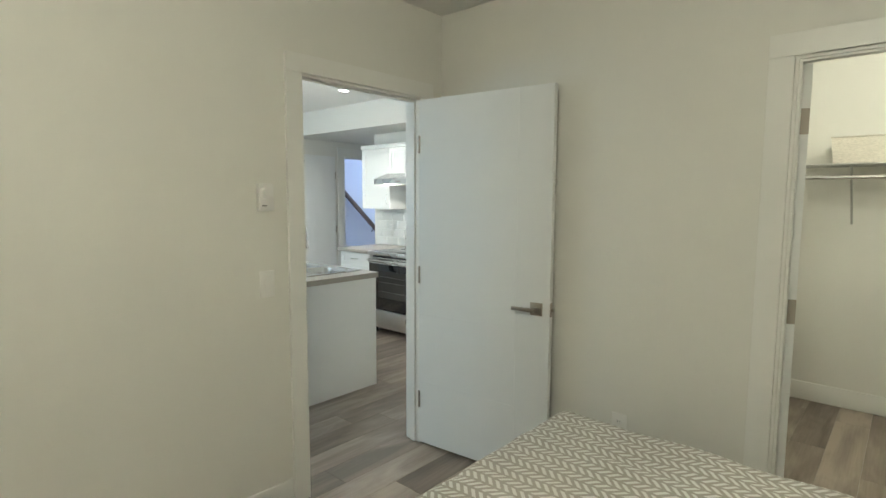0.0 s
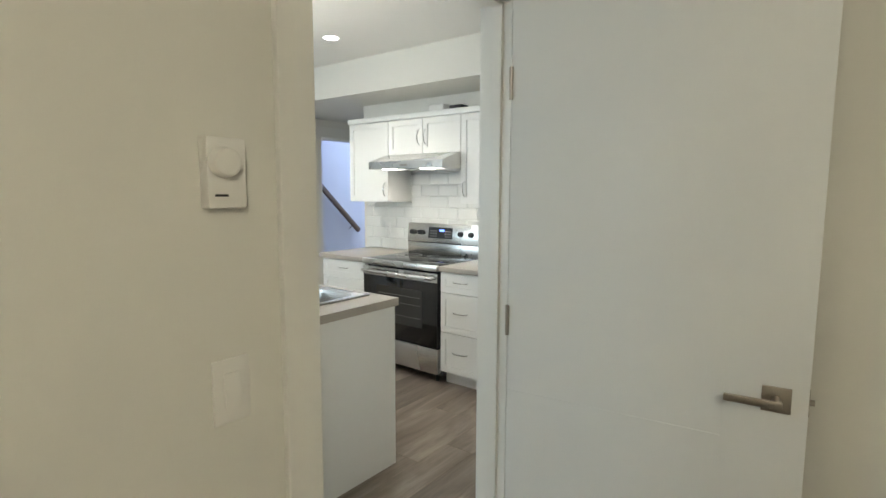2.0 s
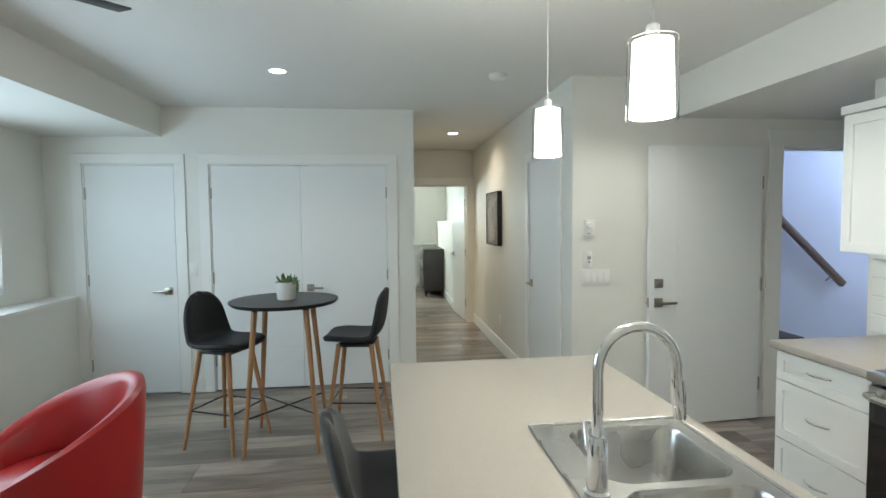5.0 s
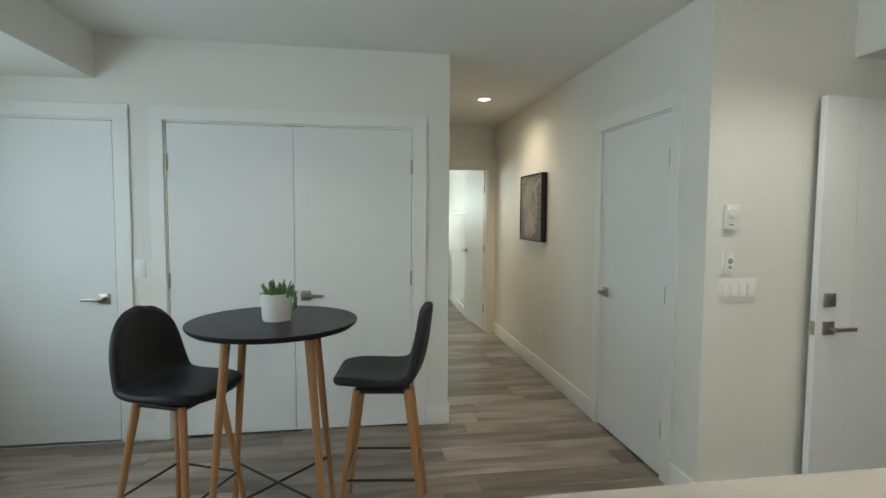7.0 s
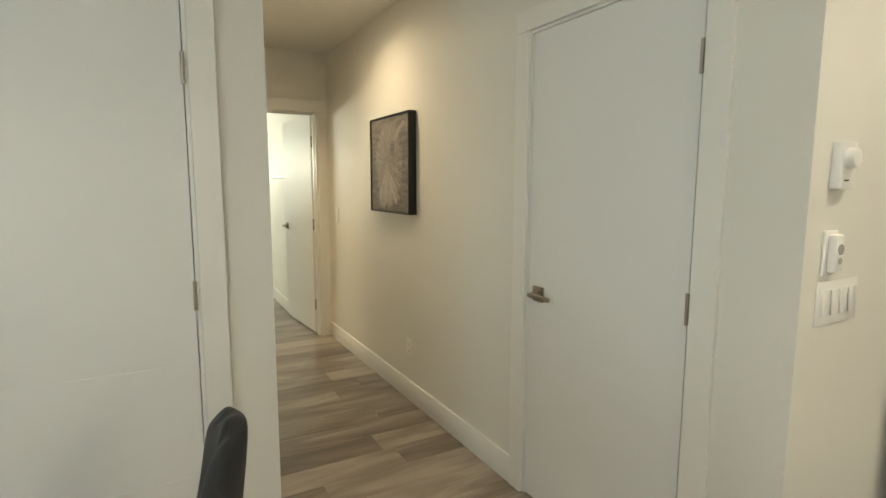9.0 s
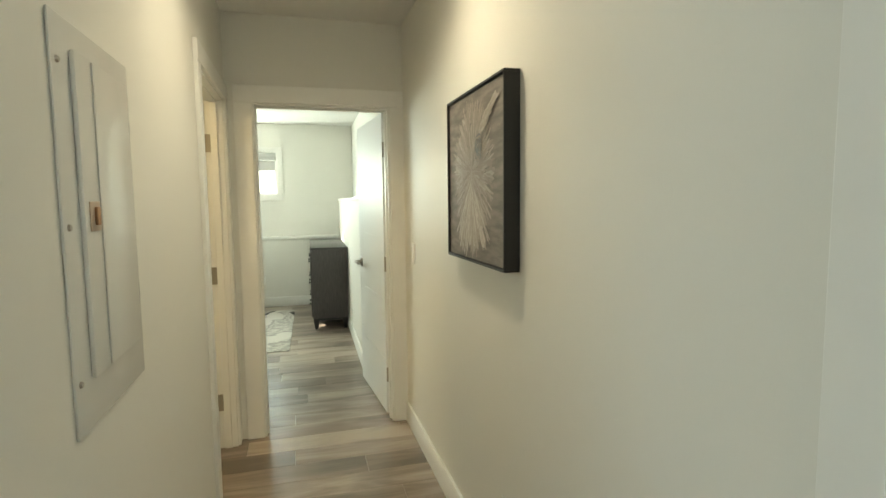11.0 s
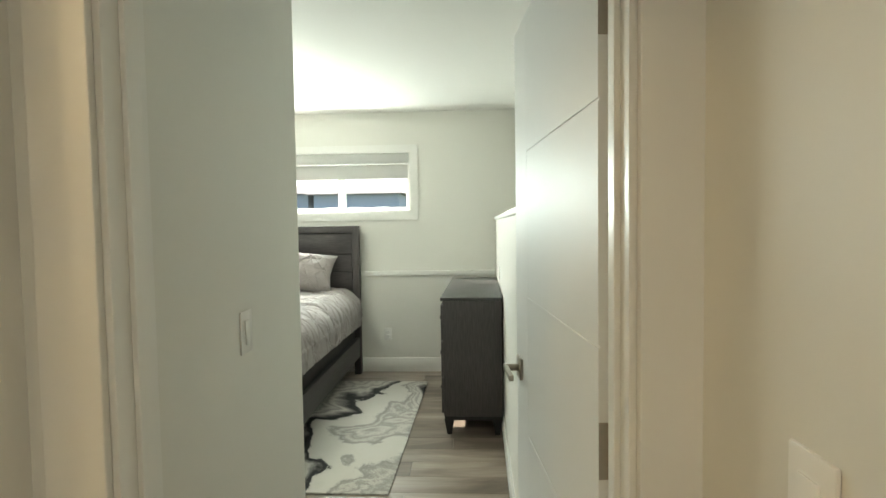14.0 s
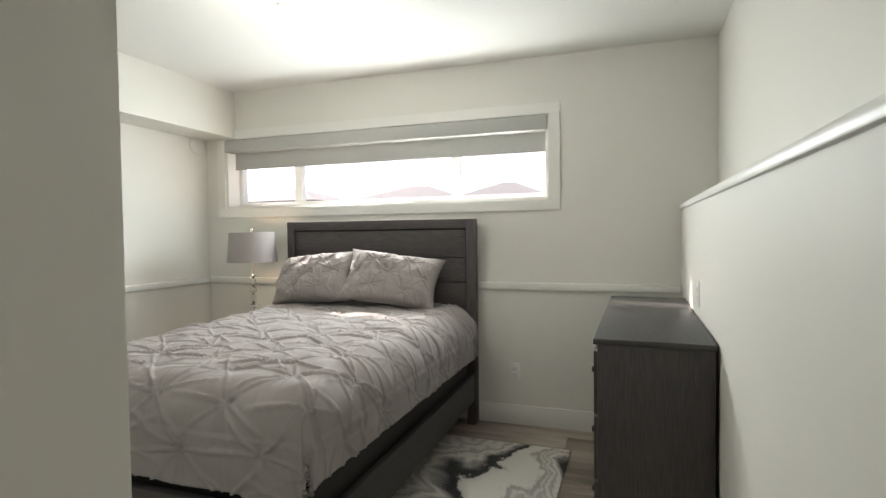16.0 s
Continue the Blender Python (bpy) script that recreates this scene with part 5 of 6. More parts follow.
add_box(bm, (DX0, DY0 + 0.02, 0.105), (DX1, DY1, 0.13))
part("plinth", bm, DARKWOOD, dr, "dark plinth")
for lx, sx in ((DX0 + 0.005, 1), (DX1 - 0.005, -1)):
    for ly, sy in ((DY0 + 0.02, 1), (DY1 - 0.005, -1)):
        bm = bmesh.new()
        mm = Matrix.Translation((lx + sx * 0.03, ly + sy * 0.03, 0))
        bmesh.ops.create_cone(bm, segments=4, radius1=0.022, radius2=0.046, depth=0.107, cap_ends=True, matrix=mm @ Matrix.Translation((0, 0, 0.0535)) @ pose(0, 0, 0, 0, 0, 45))
        part("leg", bm, DARKWOOD, dr, "tapered dark leg")

# nightstand and lamp
ns = thing("nightstand", pose(0, 0, 0), "grey-stained nightstand beside the bed", "nightstand")
box("body", (-13.09, 0.64, 0.12), (-12.63, 1.07, 0.66), GREYWOOD, ns, bevel=0.003)
box("drawer", (-12.63, 0.66, 0.40), (-12.615, 1.05, 0.64), GREYWOOD, ns)
for lx in (-13.06, -12.66):
    for ly in (0.67, 1.04):
        box("leg", (lx - 0.02, ly - 0.02, 0), (lx + 0.02, ly + 0.02, 0.12), DARKWOOD, ns)
tl = thing("table_lamp", pose(-12.87, 0.87, 0.66), "crystal table lamp with a grey drum shade, lit", "table lamp")
bm = bmesh.new()
add_lathe(bm, [(0.001, 0), (0.06, 0), (0.06, 0.012), (0.03, 0.02), (0.012, 0.03), (0.001, 0.03)], seg=28)
part("base", bm, CHROME, tl, smooth=True)
z = 0.03
for k in range(5):
    bm = bmesh.new()
    h = 0.075 if k % 2 == 0 else 0.05
    rr = 0.019 if k % 2 == 0 else 0.026
    add_lathe(bm, [(0.006, 0), (rr, h * 0.25), (rr, h * 0.75), (0.006, h)], (0, 0, z), 12)
    part("crystal", bm, CRYSTAL, tl)
    z += h
bm = bmesh.new()
add_lathe(bm, [(0.03, z), (0.032, z + 0.004), (0.012, z + 0.014), (0.008, z + 0.02), (0.008, 0.66), (0.011, 0.705), (0.014, 0.715), (0.008, 0.73), (0.001, 0.732)], seg=20)
part("stem", bm, CHROME, tl, smooth=True)
bm = bmesh.new()
add_lathe(bm, [(0.186, 0.47), (0.166, 0.695), (0.163, 0.695), (0.183, 0.47), (0.186, 0.47)], seg=48)
part("shade", bm, SHADE, tl, "grey fabric drum shade", True)

# rug: a marbled pile
def rug_material():
    m = bpy.data.materials.new("marbled_rug")
    m.use_nodes = True
    nt = m.node_tree
    L = nt.links.new
    b = nt.nodes["Principled BSDF"]
    b.inputs["Roughness"].default_value = 0.95
    tc = nt.nodes.new("ShaderNodeTexCoord")
    n0 = nt.nodes.new("ShaderNodeTexNoise")
    n0.inputs["Scale"].default_value, n0.inputs["Detail"].default_value, n0.inputs["Distortion"].default_value = 1.25, 4.5, 0.5
    L(tc.outputs["Object"], n0.inputs["Vector"])
    sep = nt.nodes.new("ShaderNodeSeparateXYZ")
    L(tc.outputs["Object"], sep.inputs[0])
    a = nt.nodes.new("ShaderNodeMath")
    a.operation, a.inputs[1].default_value = "MULTIPLY_ADD", 2.2
    L(n0.outputs[0], a.inputs[0])
    L(sep.outputs[1], a.inputs[2])
    f = nt.nodes.new("ShaderNodeMath")
    f.operation, f.inputs[1].default_value = "MULTIPLY", 1.25
    L(a.outputs[0], f.inputs[0])
    fr_ = nt.nodes.new("ShaderNodeMath")
    fr_.operation = "FRACT"
    L(f.outputs[0], fr_.inputs[0])
    fine = nt.nodes.new("ShaderNodeTexNoise")
    fine.inputs["Scale"].default_value, fine.inputs["Detail"].default_value = 90, 4
    L(tc.outputs["Object"], fine.inputs["Vector"])
    ad = nt.nodes.new("ShaderNodeMath")
    ad.operation, ad.inputs[1].default_value = "MULTIPLY_ADD", 0.14
    L(fine.outputs[0], ad.inputs[0])
    L(fr_.outputs[0], ad.inputs[2])
    r = nt.nodes.new("ShaderNodeValToRGB")
    cols = [(0.0, (0.60, 0.58, 0.52)), (0.15, (0.62, 0.6, 0.55)), (0.20, (0.30, 0.285, 0.265)), (0.25, (0.40, 0.38, 0.35)), (0.28, (0.58, 0.56, 0.51)), (0.34, (0.33, 0.315, 0.29)), (0.40, (0.60, 0.58, 0.53)), (0.47, (0.40, 0.38, 0.35)), (0.50, (0.31, 0.295, 0.275)), (0.53, (0.55, 0.53, 0.48)),
            (0.58, (0.60, 0.58, 0.53)), (0.63, (0.36, 0.34, 0.31)), (0.68, (0.22, 0.21, 0.2)), (0.73, (0.08, 0.076, 0.072)), (0.76, (0.02, 0.02, 0.02)), (0.845, (0.03, 0.029, 0.03)), (0.86, (0.58, 0.56, 0.51)), (0.93, (0.62, 0.6, 0.55))]
    e = r.color_ramp.elements
    e[0].position, e[0].color = cols[0][0], (*cols[0][1], 1)
    e[1].position, e[1].color = cols[-1][0], (*cols[-1][1], 1)
    for p, c in cols[1:-1]:
        q = e.new(p)
        q.color = (*c, 1)
    L(ad.outputs[0], r.inputs[0])
    L(r.outputs[0], b.inputs["Base Color"])
    bp = nt.nodes.new("ShaderNodeBump")
    bp.inputs["Strength"].default_value, bp.inputs["Distance"].default_value = 0.7, 0.004
    L(fine.outputs[0], bp.inputs["Height"])
    L(bp.outputs[0], b.inputs["Normal"])
    return m


bm = bmesh.new()
add_box(bm, (-1.0, -1.45, 0.0), (1.0, 0, 0.011))
rug = part("rug", bm, rug_material(), smooth=True, bevel=0.004)
rug.matrix_basis = pose(-11.75, 3.23, 0.001, 0, 0, -1.5)
tagged(rug, "grey, cream and black marbled rug under the bed", "rug")

# window of the second bedroom
win = structure(thing("window_1", pose(0, 0, 0), "wide white vinyl window above the bed", "window"), "wide white vinyl window above the bed", "window")
bm = bmesh.new()
for lo, hi in (((0.32, 1.48), (3.158, 1.555)), ((0.32, 2.13), (3.158, 2.205)), ((0.32, 1.555), (0.395, 2.13)), ((3.08, 1.555), (3.158, 2.13))):
    add_box(bm, (WX, lo[0], lo[1]), (WX + 0.016, hi[0], hi[1]))
part("window_trim", bm, TRIM, win, "flat white trim", bevel=0.002)
bm = bmesh.new()
for lo, hi in (((0.395, 1.555), (3.08, 1.575)), ((0.395, 2.11), (3.08, 2.13)), ((0.395, 1.575), (0.415, 2.11)), ((3.06, 1.575), (3.08, 2.11))):
    add_box(bm, (WX - 0.15, lo[0], lo[1]), (WX - 0.001, hi[0], hi[1]))
part("window_sill", bm, TRIM, win, "white painted reveal")
bm = bmesh.new()
for lo, hi in (((0.415, 1.575), (3.06, 1.61)), ((0.415, 2.08), (3.06, 2.11)), ((0.415, 1.61), (0.45, 2.08)), ((3.03, 1.61), (3.06, 2.08)), ((0.97, 1.61), (1.04, 2.08)), ((2.34, 1.61), (2.41, 2.08))):
    add_box(bm, (WX - 0.20, lo[0], lo[1]), (WX - 0.14, hi[0], hi[1]))
part("window_frame", bm, VINYL, win, bevel=0.004)
for a, b in ((0.45, 0.97), (1.04, 2.34), (2.41, 3.03)):
    o = box("pane", (WX - 0.175, a, 1.61), (WX - 0.170, b, 2.08), CLEAR, win)
    o.visible_shadow = False
bl = thing("roller_blind", pose(0, 0, 0), "grey roller blind half lowered under a fabric valance", "roller blind")
box("valance", (WX - 0.085, 0.40, 2.025), (WX + 0.02, 3.07, 2.125), BLIND, bl, "grey fabric valance", bevel=0.006)
box("blind_cloth", (WX - 0.07, 0.44, 1.90), (WX - 0.067, 3.055, 2.03), BLIND, bl)
box("bottom_bar", (WX - 0.075, 0.44, 1.886), (WX - 0.062, 3.055, 1.902), BLIND, bl, bevel=0.003)

# neighbouring houses seen through the window
NH_WALL = mat("neighbour_siding", (0.26, 0.30, 0.36), 0.8, grain=0.05, scale=20, var=0.08)
NH_ROOF = mat("neighbour_roof", (0.27, 0.25, 0.235), 0.9, grain=0.2, scale=60, var=0.1)


def house(x, y, w, d, h, label):
    r = thing("house", pose(x, y, 0.75), label, "house", "houses across the yard")
    box("wall", (-d / 2, -w / 2, 0), (d / 2, w / 2, h), NH_WALL, r)
    bm = bmesh.new()
    e = 0.5
    lo = [bm.verts.new(p) for p in ((-d / 2 - e, -w / 2 - e, h), (d / 2 + e, -w / 2 - e, h), (d / 2 + e, w / 2 + e, h), (-d / 2 - e, w / 2 + e, h))]
    hi = [bm.verts.new((0, -w / 2 + d / 2, h + 1.2)), bm.verts.new((0, w / 2 - d / 2, h + 1.2))]
    bm.faces.new(lo)
    bm.faces.new((lo[0], lo[1], hi[0]))
    bm.faces.new((lo[2], lo[3], hi[1]))
    bm.faces.new((lo[1], lo[2], hi[1], hi[0]))
    bm.faces.new((lo[3], lo[0], hi[0], hi[1]))
    part("roof", bm, NH_ROOF, r)
    for k in (-0.3, 0.0, 0.3):
        wn_ = box("window", (d / 2, k * w - 0.5, 0.9), (d / 2 + 0.03, k * w + 0.5, min(h - 0.2, 2.0)), VINYL, r)
        box("pane", (d / 2 + 0.03, k * w - 0.42, 0.98), (d / 2 + 0.035, k * w + 0.42, min(h - 0.28, 1.92)), BLACK_GLASS, wn_)


house(-48, -11.5, 7.5, 6, 3.0, "low house with grey siding and hipped roof")
house(-47, -4.2, 6.0, 5, 2.9, "low house with pale siding and hipped roof")
house(-46, -23.0, 11, 7, 3.0, "low house with grey siding and hipped roof")
structure(box("ground", (-600, -600, 0.60), (WX - 3.0, 600, 0.75), mat("lawn", (0.06, 0.09, 0.03), 0.95, grain=0.3, scale=8, var=0.2)), "grassy ground outside", "ground")

# ---------------------------------------------------------------- hall picture
pic = thing("framed_picture", pose(-7.337, HR, 1.54, 0, 0, FNY), "canvas of cream brush strokes in a dark frame", "picture")
PW, PH = 0.312, 0.314
bm = bmesh.new()
for lo, hi in (((-PW, -PH), (PW, -PH + 0.008)), ((-PW, PH - 0.008), (PW, PH)), ((-PW, -PH + 0.008), (-PW + 0.008, PH - 0.008)), ((PW - 0.008, -PH + 0.008), (PW, PH - 0.008))):
    add_box(bm, (lo[0], 0, lo[1]), (hi[0], 0.055, hi[1]))
part("frame", bm, DARKWOOD, pic, "dark wooden box frame", bevel=0.0015)


def canvas_material():
    m = bpy.data.materials.new("brushed_canvas")
    m.use_nodes = True
    nt = m.node_tree
    L = nt.links.new
    b = nt.nodes["Principled BSDF"]
    b.inputs["Roughness"].default_value = 0.7
    tc = nt.nodes.new("ShaderNodeTexCoord")
    n = nt.nodes.new("ShaderNodeTexNoise")
    mp = nt.nodes.new("ShaderNodeMapping")
    mp.inputs["Scale"].default_value = (3, 1, 14)
    L(tc.outputs["Object"], mp.inputs[0])
    L(mp.outputs[0], n.inputs["Vector"])
    n.inputs["Scale"].default_value, n.inputs["Detail"].default_value = 3, 6
    r = nt.nodes.new("ShaderNodeValToRGB")
    r.color_ramp.elements[0].position, r.color_ramp.elements[0].color = 0.35, (0.13, 0.115, 0.105, 1)
    r.color_ramp.elements[1].position, r.color_ramp.elements[1].color = 0.7, (0.25, 0.22, 0.195, 1)
    L(n.outputs[0], r.inputs[0])
    L(r.outputs[0], b.inputs["Base Color"])
    return m


CREAM = mat("cream_paint", (0.40, 0.355, 0.305), 0.6, grain=0.35, scale=60, bump=0.4, var=0.35)
PALE = mat("pale_paint", (0.50, 0.46, 0.41), 0.6, grain=0.25, scale=60, bump=0.4, var=0.3)
FAWN = mat("fawn_paint", (0.34, 0.295, 0.25), 0.6, grain=0.3, scale=55, bump=0.3, var=0.3)
SLATE = mat("slate_paint", (0.15, 0.155, 0.165), 0.6, grain=0.3, scale=50, bump=0.3, var=0.3)
TAN = mat("tan_paint", (0.27, 0.23, 0.195), 0.6, grain=0.3, scale=50, bump=0.4, var=0.3)
UMBER = mat("umber_paint", (0.13, 0.115, 0.105), 0.6, grain=0.3, scale=50, bump=0.4, var=0.3)
cv = box("canvas", (-PW + 0.012, 0.01, -PH + 0.012), (PW - 0.012, 0.046, PH - 0.012), canvas_material(), pic, "dark brushed canvas")
rng = random.Random(11)
layers = {}


def stroke(mat_, c, ang, length, width, k):
    """One tapered stroke of paint lying on the canvas."""
    bm_ = layers.setdefault(mat_.name, (mat_, bmesh.new()))[1]
    d = Vector((math.cos(ang), 0, math.sin(ang)))
    s = Vector((-d.z, 0, d.x)) * width
    y = Vector((0, 0.0462 + 0.0000035 * k, 0))
    prof = [(-0.5, 0.25), (-0.3, 0.6), (0.0, 0.85), (0.3, 1.0), (0.44, 0.75), (0.5, 0.3)]
    lo = [bm_.verts.new(c + d * length * t - s * w * rng.uniform(0.85, 1.1) + y) for t, w in prof]
    hi = [bm_.verts.new(c + d * length * t + s * w * rng.uniform(0.85, 1.1) + y) for t, w in prof]
    for q in range(len(prof) - 1):
        bm_.faces.new((lo[q], lo[q + 1], hi[q + 1], hi[q]))


for k in range(1100):
    a = rng.uniform(0, 6.283)
    q = 0.1 + 0.86 * rng.random() ** 0.7
    down = max(0.0, -math.sin(a))
    ex, ez = 0.20, 0.235 + 0.05 * down
    c = Vector((ex * q * math.cos(a) + 0.01, 0, 0.02 + ez * q * math.sin(a)))
    m_ = rng.choices((TAN, FAWN, CREAM), (0.5 - 0.25 * down, 0.4, 0.12 + 0.2 * down))[0]
    stroke(m_, c, math.atan2(ez * math.sin(a), ex * math.cos(a)) + rng.uniform(-0.18, 0.18), rng.uniform(0.04, 0.10), rng.uniform(0.002, 0.0065), k)
for k in range(260):
    a = -1.571 + rng.uniform(-0.75, 0.75)
    q = rng.uniform(0.05, 0.25)
    stroke((CREAM, PALE, FAWN)[k % 3], Vector((0.015 + q * math.cos(a), 0, -0.015 + q * math.sin(a))), a + rng.uniform(-0.08, 0.08), rng.uniform(0.05, 0.10), rng.uniform(0.002, 0.006), 1110 + k)
for k in range(90):
    a = rng.uniform(0, 6.283)
    q = 0.034 * rng.random() ** 0.5
    stroke((UMBER, TAN, SLATE)[k % 3], Vector((-0.065 + q * math.cos(a), 0, 0.10 + 1.5 * q * math.sin(a))), a + 1.57, rng.uniform(0.02, 0.05), rng.uniform(0.002, 0.005), 1380 + k)
for k in range(40):
    stroke(FAWN if k % 3 else CREAM, Vector((-0.10 - 0.003 * k + rng.uniform(-0.01, 0.01), 0, 0.165 + 0.002 * k + rng.uniform(-0.012, 0.012))), 2.75 + rng.uniform(-0.15, 0.15), 0.08, 0.005, 1480 + k)
for m_, bm_ in layers.values():
    part("brushwork", bm_, m_, cv, "radiating brush strokes")

# ---------------------------------------------------------------- first bedroom and closet
def chevron_material():
    m = bpy.data.materials.new("chevron_cotton")
    m.use_nodes = True
    nt = m.node_tree
    L = nt.links.new
    b = nt.nodes["Principled BSDF"]
    b.inputs["Roughness"].default_value = 0.9
    tc = nt.nodes.new("ShaderNodeTexCoord")
    sep = nt.nodes.new("ShaderNodeSeparateXYZ")
    L(tc.outputs["Object"], sep.inputs[0])

    def math_node(op, a, bval, c=None):
        n = nt.nodes.new("ShaderNodeMath")
        n.operation = op
        L(a, n.inputs[0])
        if isinstance(bval, (int, float)):
            n.inputs[1].default_value = bval
        elif bval is not None:
            L(bval, n.inputs[1])
        if c is not None:
            n.inputs[2].default_value = c
        return n.outputs[0]

    col = math_node("MULTIPLY", sep.outputs[1], 1 / 0.085)
    tri = math_node("PINGPONG", col, 0.5)
    row = math_node("MULTIPLY", sep.outputs[0], 1 / 0.03)
    ph = math_node("MULTIPLY_ADD", tri, 2.6)
    L(row, ph.node.inputs[2])
    fr_ = math_node("FRACT", ph, None)
    bar = math_node("LESS_THAN", fr_, 0.5)
    spine = math_node("GREATER_THAN", tri, 0.06)
    spine2 = math_node("LESS_THAN", tri, 0.44)
    both = math_node("MULTIPLY", bar, spine)
    both = math_node("MULTIPLY", both, spine2)
    mx = nt.nodes.new("ShaderNodeMix")
    mx.data_type = "RGBA"
    mx.inputs[6].default_value, mx.inputs[7].default_value = (0.40, 0.375, 0.33, 1), (0.74, 0.73, 0.70, 1)
    L(both, mx.inputs[0])
    L(mx.outputs[2], b.inputs["Base Color"])
    return m


b1 = thing("guest_bed", pose(0, 0, 0), "bed with box spring in the first bedroom", "bed")
box("frame", (0.27, 1.42, 0.06), (2.3, 2.84, 0.26), DARKWOOD, b1, bevel=0.01)
box("mattress", (0.25, 1.40, 0.26), (2.3, 2.86, 0.54), WHITE_PLASTIC, b1, bevel=0.05)
for fx in (0.35, 2.2):
    for fy in (1.5, 2.75):
        box("leg", (fx - 0.03, fy - 0.03, 0), (fx + 0.03, fy + 0.03, 0.06), DARKWOOD, b1)
cvr = sheet("bedspread", 0.33, 2.32, 1.47, 2.79, 0.60, (0.48, 0.0, 0.46, 0.46), 0.09, 0.03, lambda u, v: 0.012 * noise.noise(Vector((u * 4, v * 4, 0))) + 0.006 * noise.noise(Vector((u * 11, v * 11, 3))), chevron_material())
tagged(cvr, "white and beige chevron bedspread on the bed", "bedspread")

sh = thing("wire_shelf", pose(0, 0, 0), "white wire closet shelf with hanging rod", "shelf")
for k in range(6):
    bm = bmesh.new()
    add_rod(bm, (0.6, 5.13 + k * 0.075, 1.715), (2.1, 5.13 + k * 0.075, 1.715), 0.004, seg=8)
    part("long_wire", bm, WIRE, sh)
bm = bmesh.new()
for k in range(50):
    x = 0.62 + k * 0.03
    add_rod(bm, (x, 5.12, 1.72), (x, 5.51, 1.72), 0.0022, seg=6)
part("cross_wire", bm, WIRE, sh)
bm = bmesh.new()
add_rod(bm, (0.6, 5.14, 1.63), (2.1, 5.14, 1.63), 0.013)
part("rod", bm, CHROME, sh, "chrome hanging rod", True)
bm = bmesh.new()
add_rod(bm, (1.02, 5.16, 1.70), (1.02, 5.51, 1.32), 0.007)
part("brace", bm, WIRE, sh)
bk = thing("basket", pose(1.12, 5.3, 1.724), "white woven basket on the closet shelf", "basket")
bm = bmesh.new()
prof = [(0.15, 0), (0.165, 0.16), (0.172, 0.165), (0.165, 0.17), (0.155, 0.16), (0.14, 0.01)]
rings = []
for r_, z_ in prof:
    rings.append([bm.verts.new((sx * (r_ + 0.05), sy * r_ * 0.8, z_)) for sx, sy in ((-1, -1), (1, -1), (1, 1), (-1, 1))])
for a, b in zip(rings, rings[1:]):
    for i in range(4):
        bm.faces.new((a[i], a[(i + 1) % 4], b[(i + 1) % 4], b[i]))
bm.faces.new(rings[-1]); bm.faces.new(list(reversed(rings[0])))
part("weave", bm, WICKER, bk, smooth=True, bevel=0.012)

# ---------------------------------------------------------------- tiles of the backsplash
def box_mesh(name, lo, hi, bev, material):
    bm = bmesh.new()
    add_box(bm, lo, hi)
    top = [e for e in bm.edges if all(abs(v.co.y - lo[1]) < 1e-6 for v in e.verts)]
    bmesh.ops.bevel(bm, geom=top, offset=bev, segments=1, affect="EDGES")
    me = bpy.data.meshes.new(name)
    bm.to_mesh(me)
    bm.free()
    me.materials.append(material)
    return me


structure(box("grout", (-3.72, 5.266, 0.903), (-1.935, 5.2695, 1.75), GROUT), "white grout behind the tiles", "grout")
TW, TH, J = 0.203, 0.1005, 0.003
tile_mesh = box_mesh("tile", (0, -0.007, 0), (TW - J, 0, TH - J), 0.004, TILE)
half_mesh = box_mesh("half_tile", (0, -0.007, 0), (TW / 2 - J, 0, TH - J), 0.004, TILE)
for row in range(9):
    z = 0.905 + row * TH
    top = z + TH
    x = -3.72 + (0 if row % 2 == 0 else TW / 2)
    if row % 2:
        if top < 1.36:
            o = new("tile", half_mesh)
            o.location = (-3.72, 5.266, z)
            o.parent = kitchen_wall
    while x + TW <= -1.935:
        inside = top < 1.36 or (x > -3.14 - TW and x < -2.36 and top < 1.83)
        if inside:
            o = new("tile", tile_mesh)
            o.location = (x, 5.266, z)
            o.parent = kitchen_wall
        x += TW

# ---------------------------------------------------------------- floor planks, laid along y
floor = structure(thing("floor", pose(0, 0, 0), "grey-brown vinyl plank floor", "floor"), "grey-brown vinyl plank floor", "floor")
PWD, PLN = 0.182, 1.22
near_mesh = {}
rng = random.Random(3)


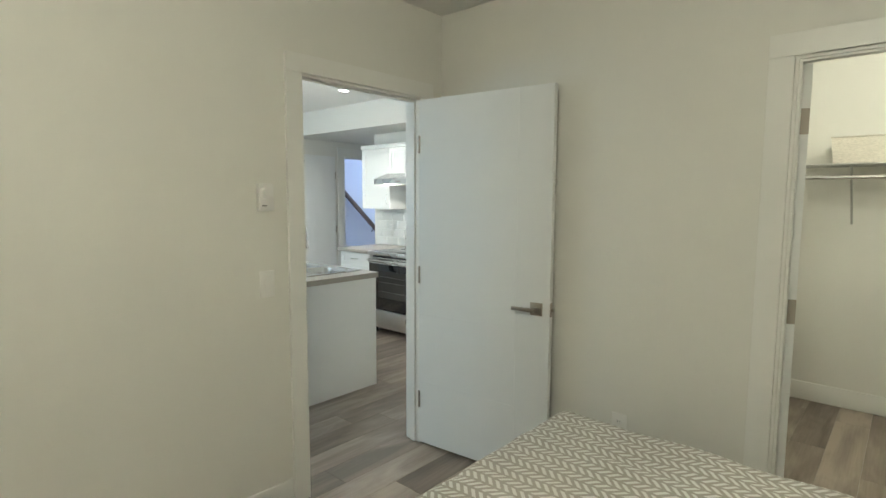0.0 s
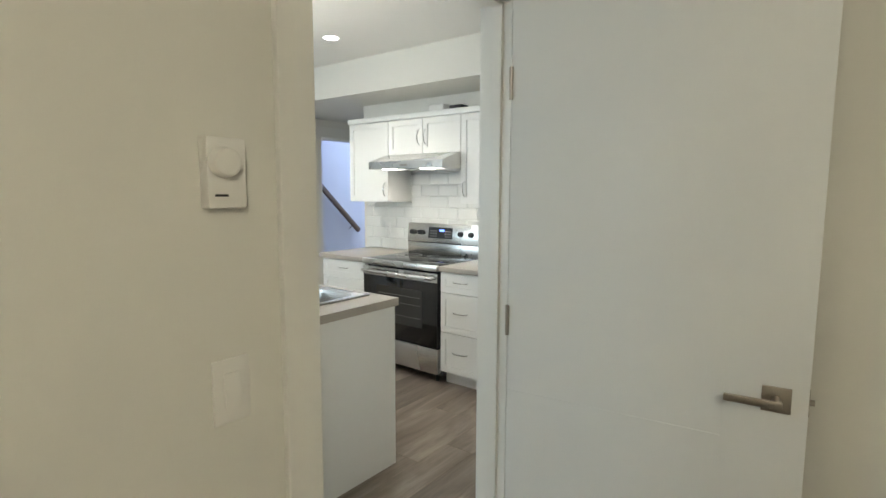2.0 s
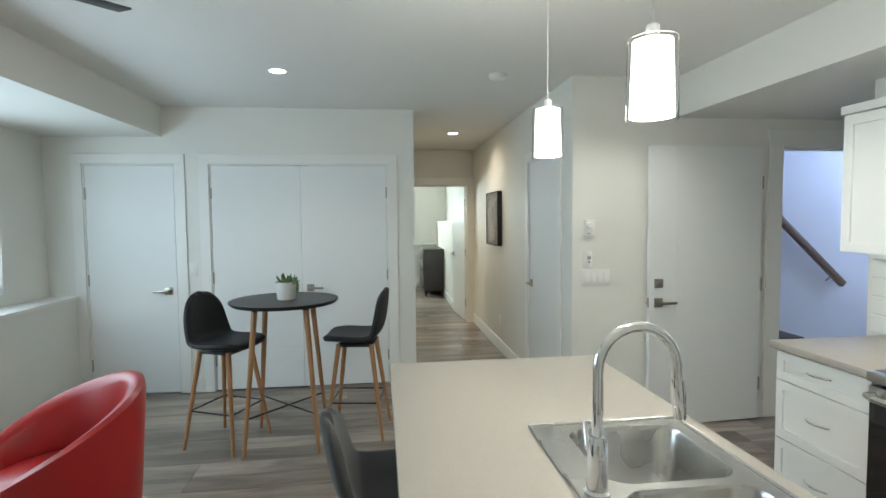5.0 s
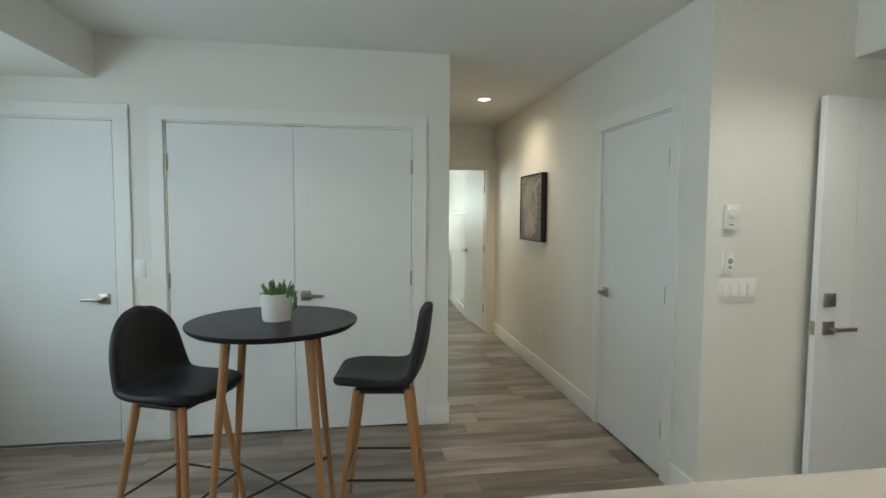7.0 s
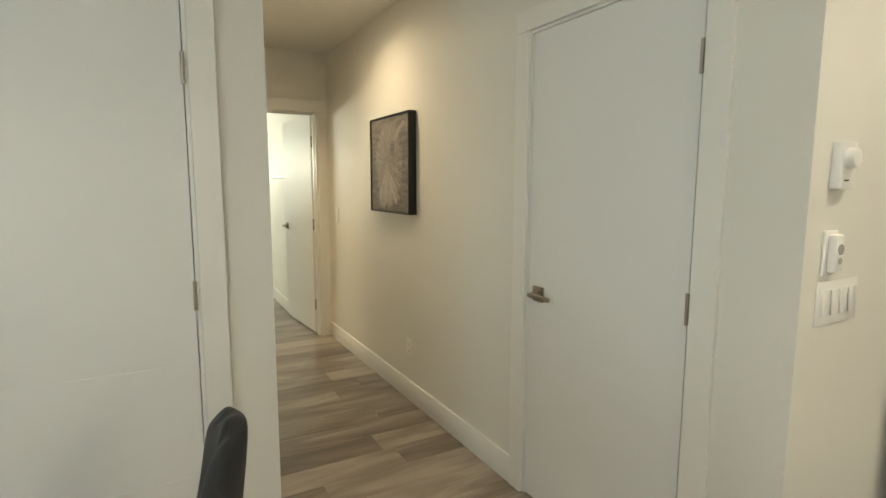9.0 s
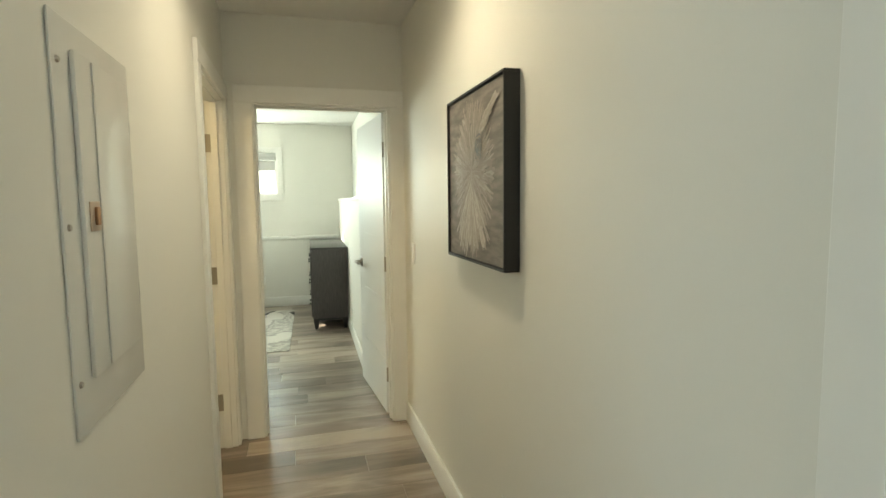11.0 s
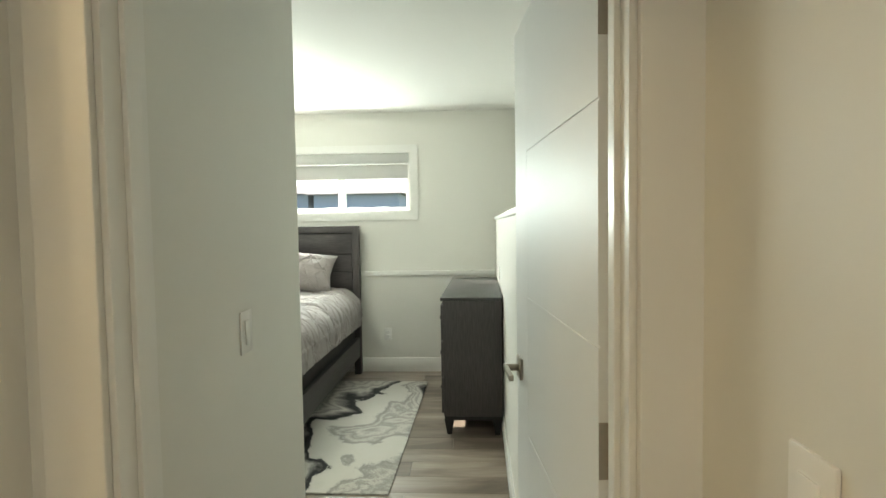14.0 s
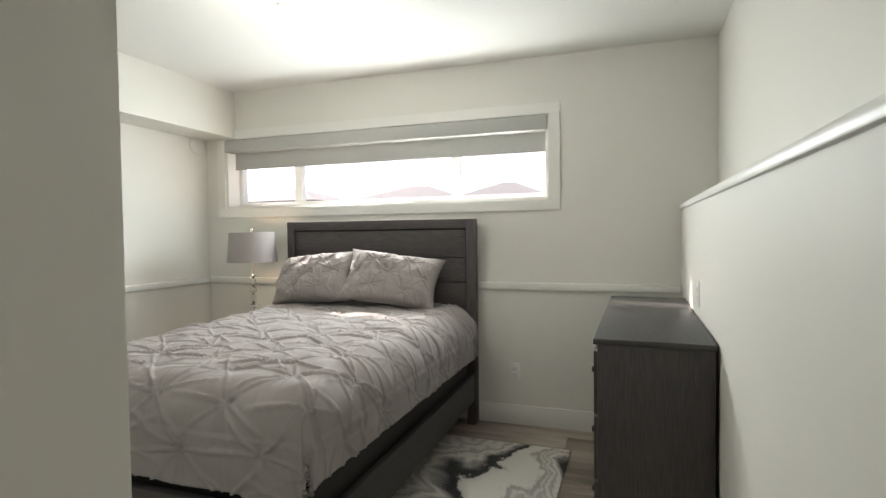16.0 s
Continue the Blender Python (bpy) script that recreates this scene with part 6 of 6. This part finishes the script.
def plank_mesh(length):
    key = round(length, 2)
    if key not in near_mesh:
        bm = bmesh.new()
        add_box(bm, (0.0006, 0.0006, -0.009), (PWD - 0.0006, length - 0.0006, 0.0))
        es = [e for e in bm.edges if all(v.co.z > -1e-6 for v in e.verts)]
        bmesh.ops.bevel(bm, geom=es, offset=0.0012, segments=1, affect="EDGES")
        me = bpy.data.meshes.new("plank")
        bm.to_mesh(me)
        bm.free()
        me.materials.append(PLANK_A)
        near_mesh[key] = me
    return near_mesh[key]


def reach(cx):
    """How far the floor runs along y at this x."""
    if cx < -9.985:
        return 0.2, 4.5
    if cx < D4 - 0.11:
        return 2.9, 4.5
    if cx < DB:
        return 0.95, 4.1
    if cx < CF:
        return -0.3, 9.1
    if cx < W1A:
        return -0.3, 7.0
    return -1.3, 5.52


rest_v, rest_f, count = [], [], 0
for i in range(int(math.ceil((2.9 - WX) / PWD))):
    x = WX + i * PWD
    gy0, gy1 = reach(x + PWD / 2)
    y = gy0 - rng.uniform(0.1, 1.1)
    while y < gy1:
        a, b = max(y, gy0), min(y + PLN, gy1)
        L_ = round(b - a, 2)
        if L_ > 0.02:
            cx, cy = x + PWD / 2, (a + b) / 2
            near = (-12.9 < cx < -8.8 and 2.6 < cy < 4.2) or (-8.9 < cx < -6.0 and 2.6 < cy < 4.1) or (-6.1 < cx < -1.0 and 0.6 < cy < 5.0) or (-1.1 < cx < 0.2 and 1.6 < cy < 3.3)
            if near and count < 300:
                o = new("plank", plank_mesh(L_))
                o.location = (x, a, 0)
                o.parent = floor
                count += 1
            else:
                k = len(rest_v)
                e = 0.0006
                rest_v += [(x + e, a + e, 0), (x + PWD - e, a + e, 0), (x + PWD - e, b - e, 0), (x + e, b - e, 0), (x + e, a + e, -0.009), (x + PWD - e, a + e, -0.009), (x + PWD - e, b - e, -0.009), (x + e, b - e, -0.009)]
                rest_f += [(k, k + 1, k + 2, k + 3), (k, k + 4, k + 5, k + 1), (k + 1, k + 5, k + 6, k + 2), (k + 2, k + 6, k + 7, k + 3), (k + 3, k + 7, k + 4, k)]
        y += PLN
me = bpy.data.meshes.new("other_planks")
me.from_pydata(rest_v, [], rest_f)
me.materials.append(PLANK_B)
o = new("other_planks", me)
o.parent = floor
o["kind"] = "stuff"
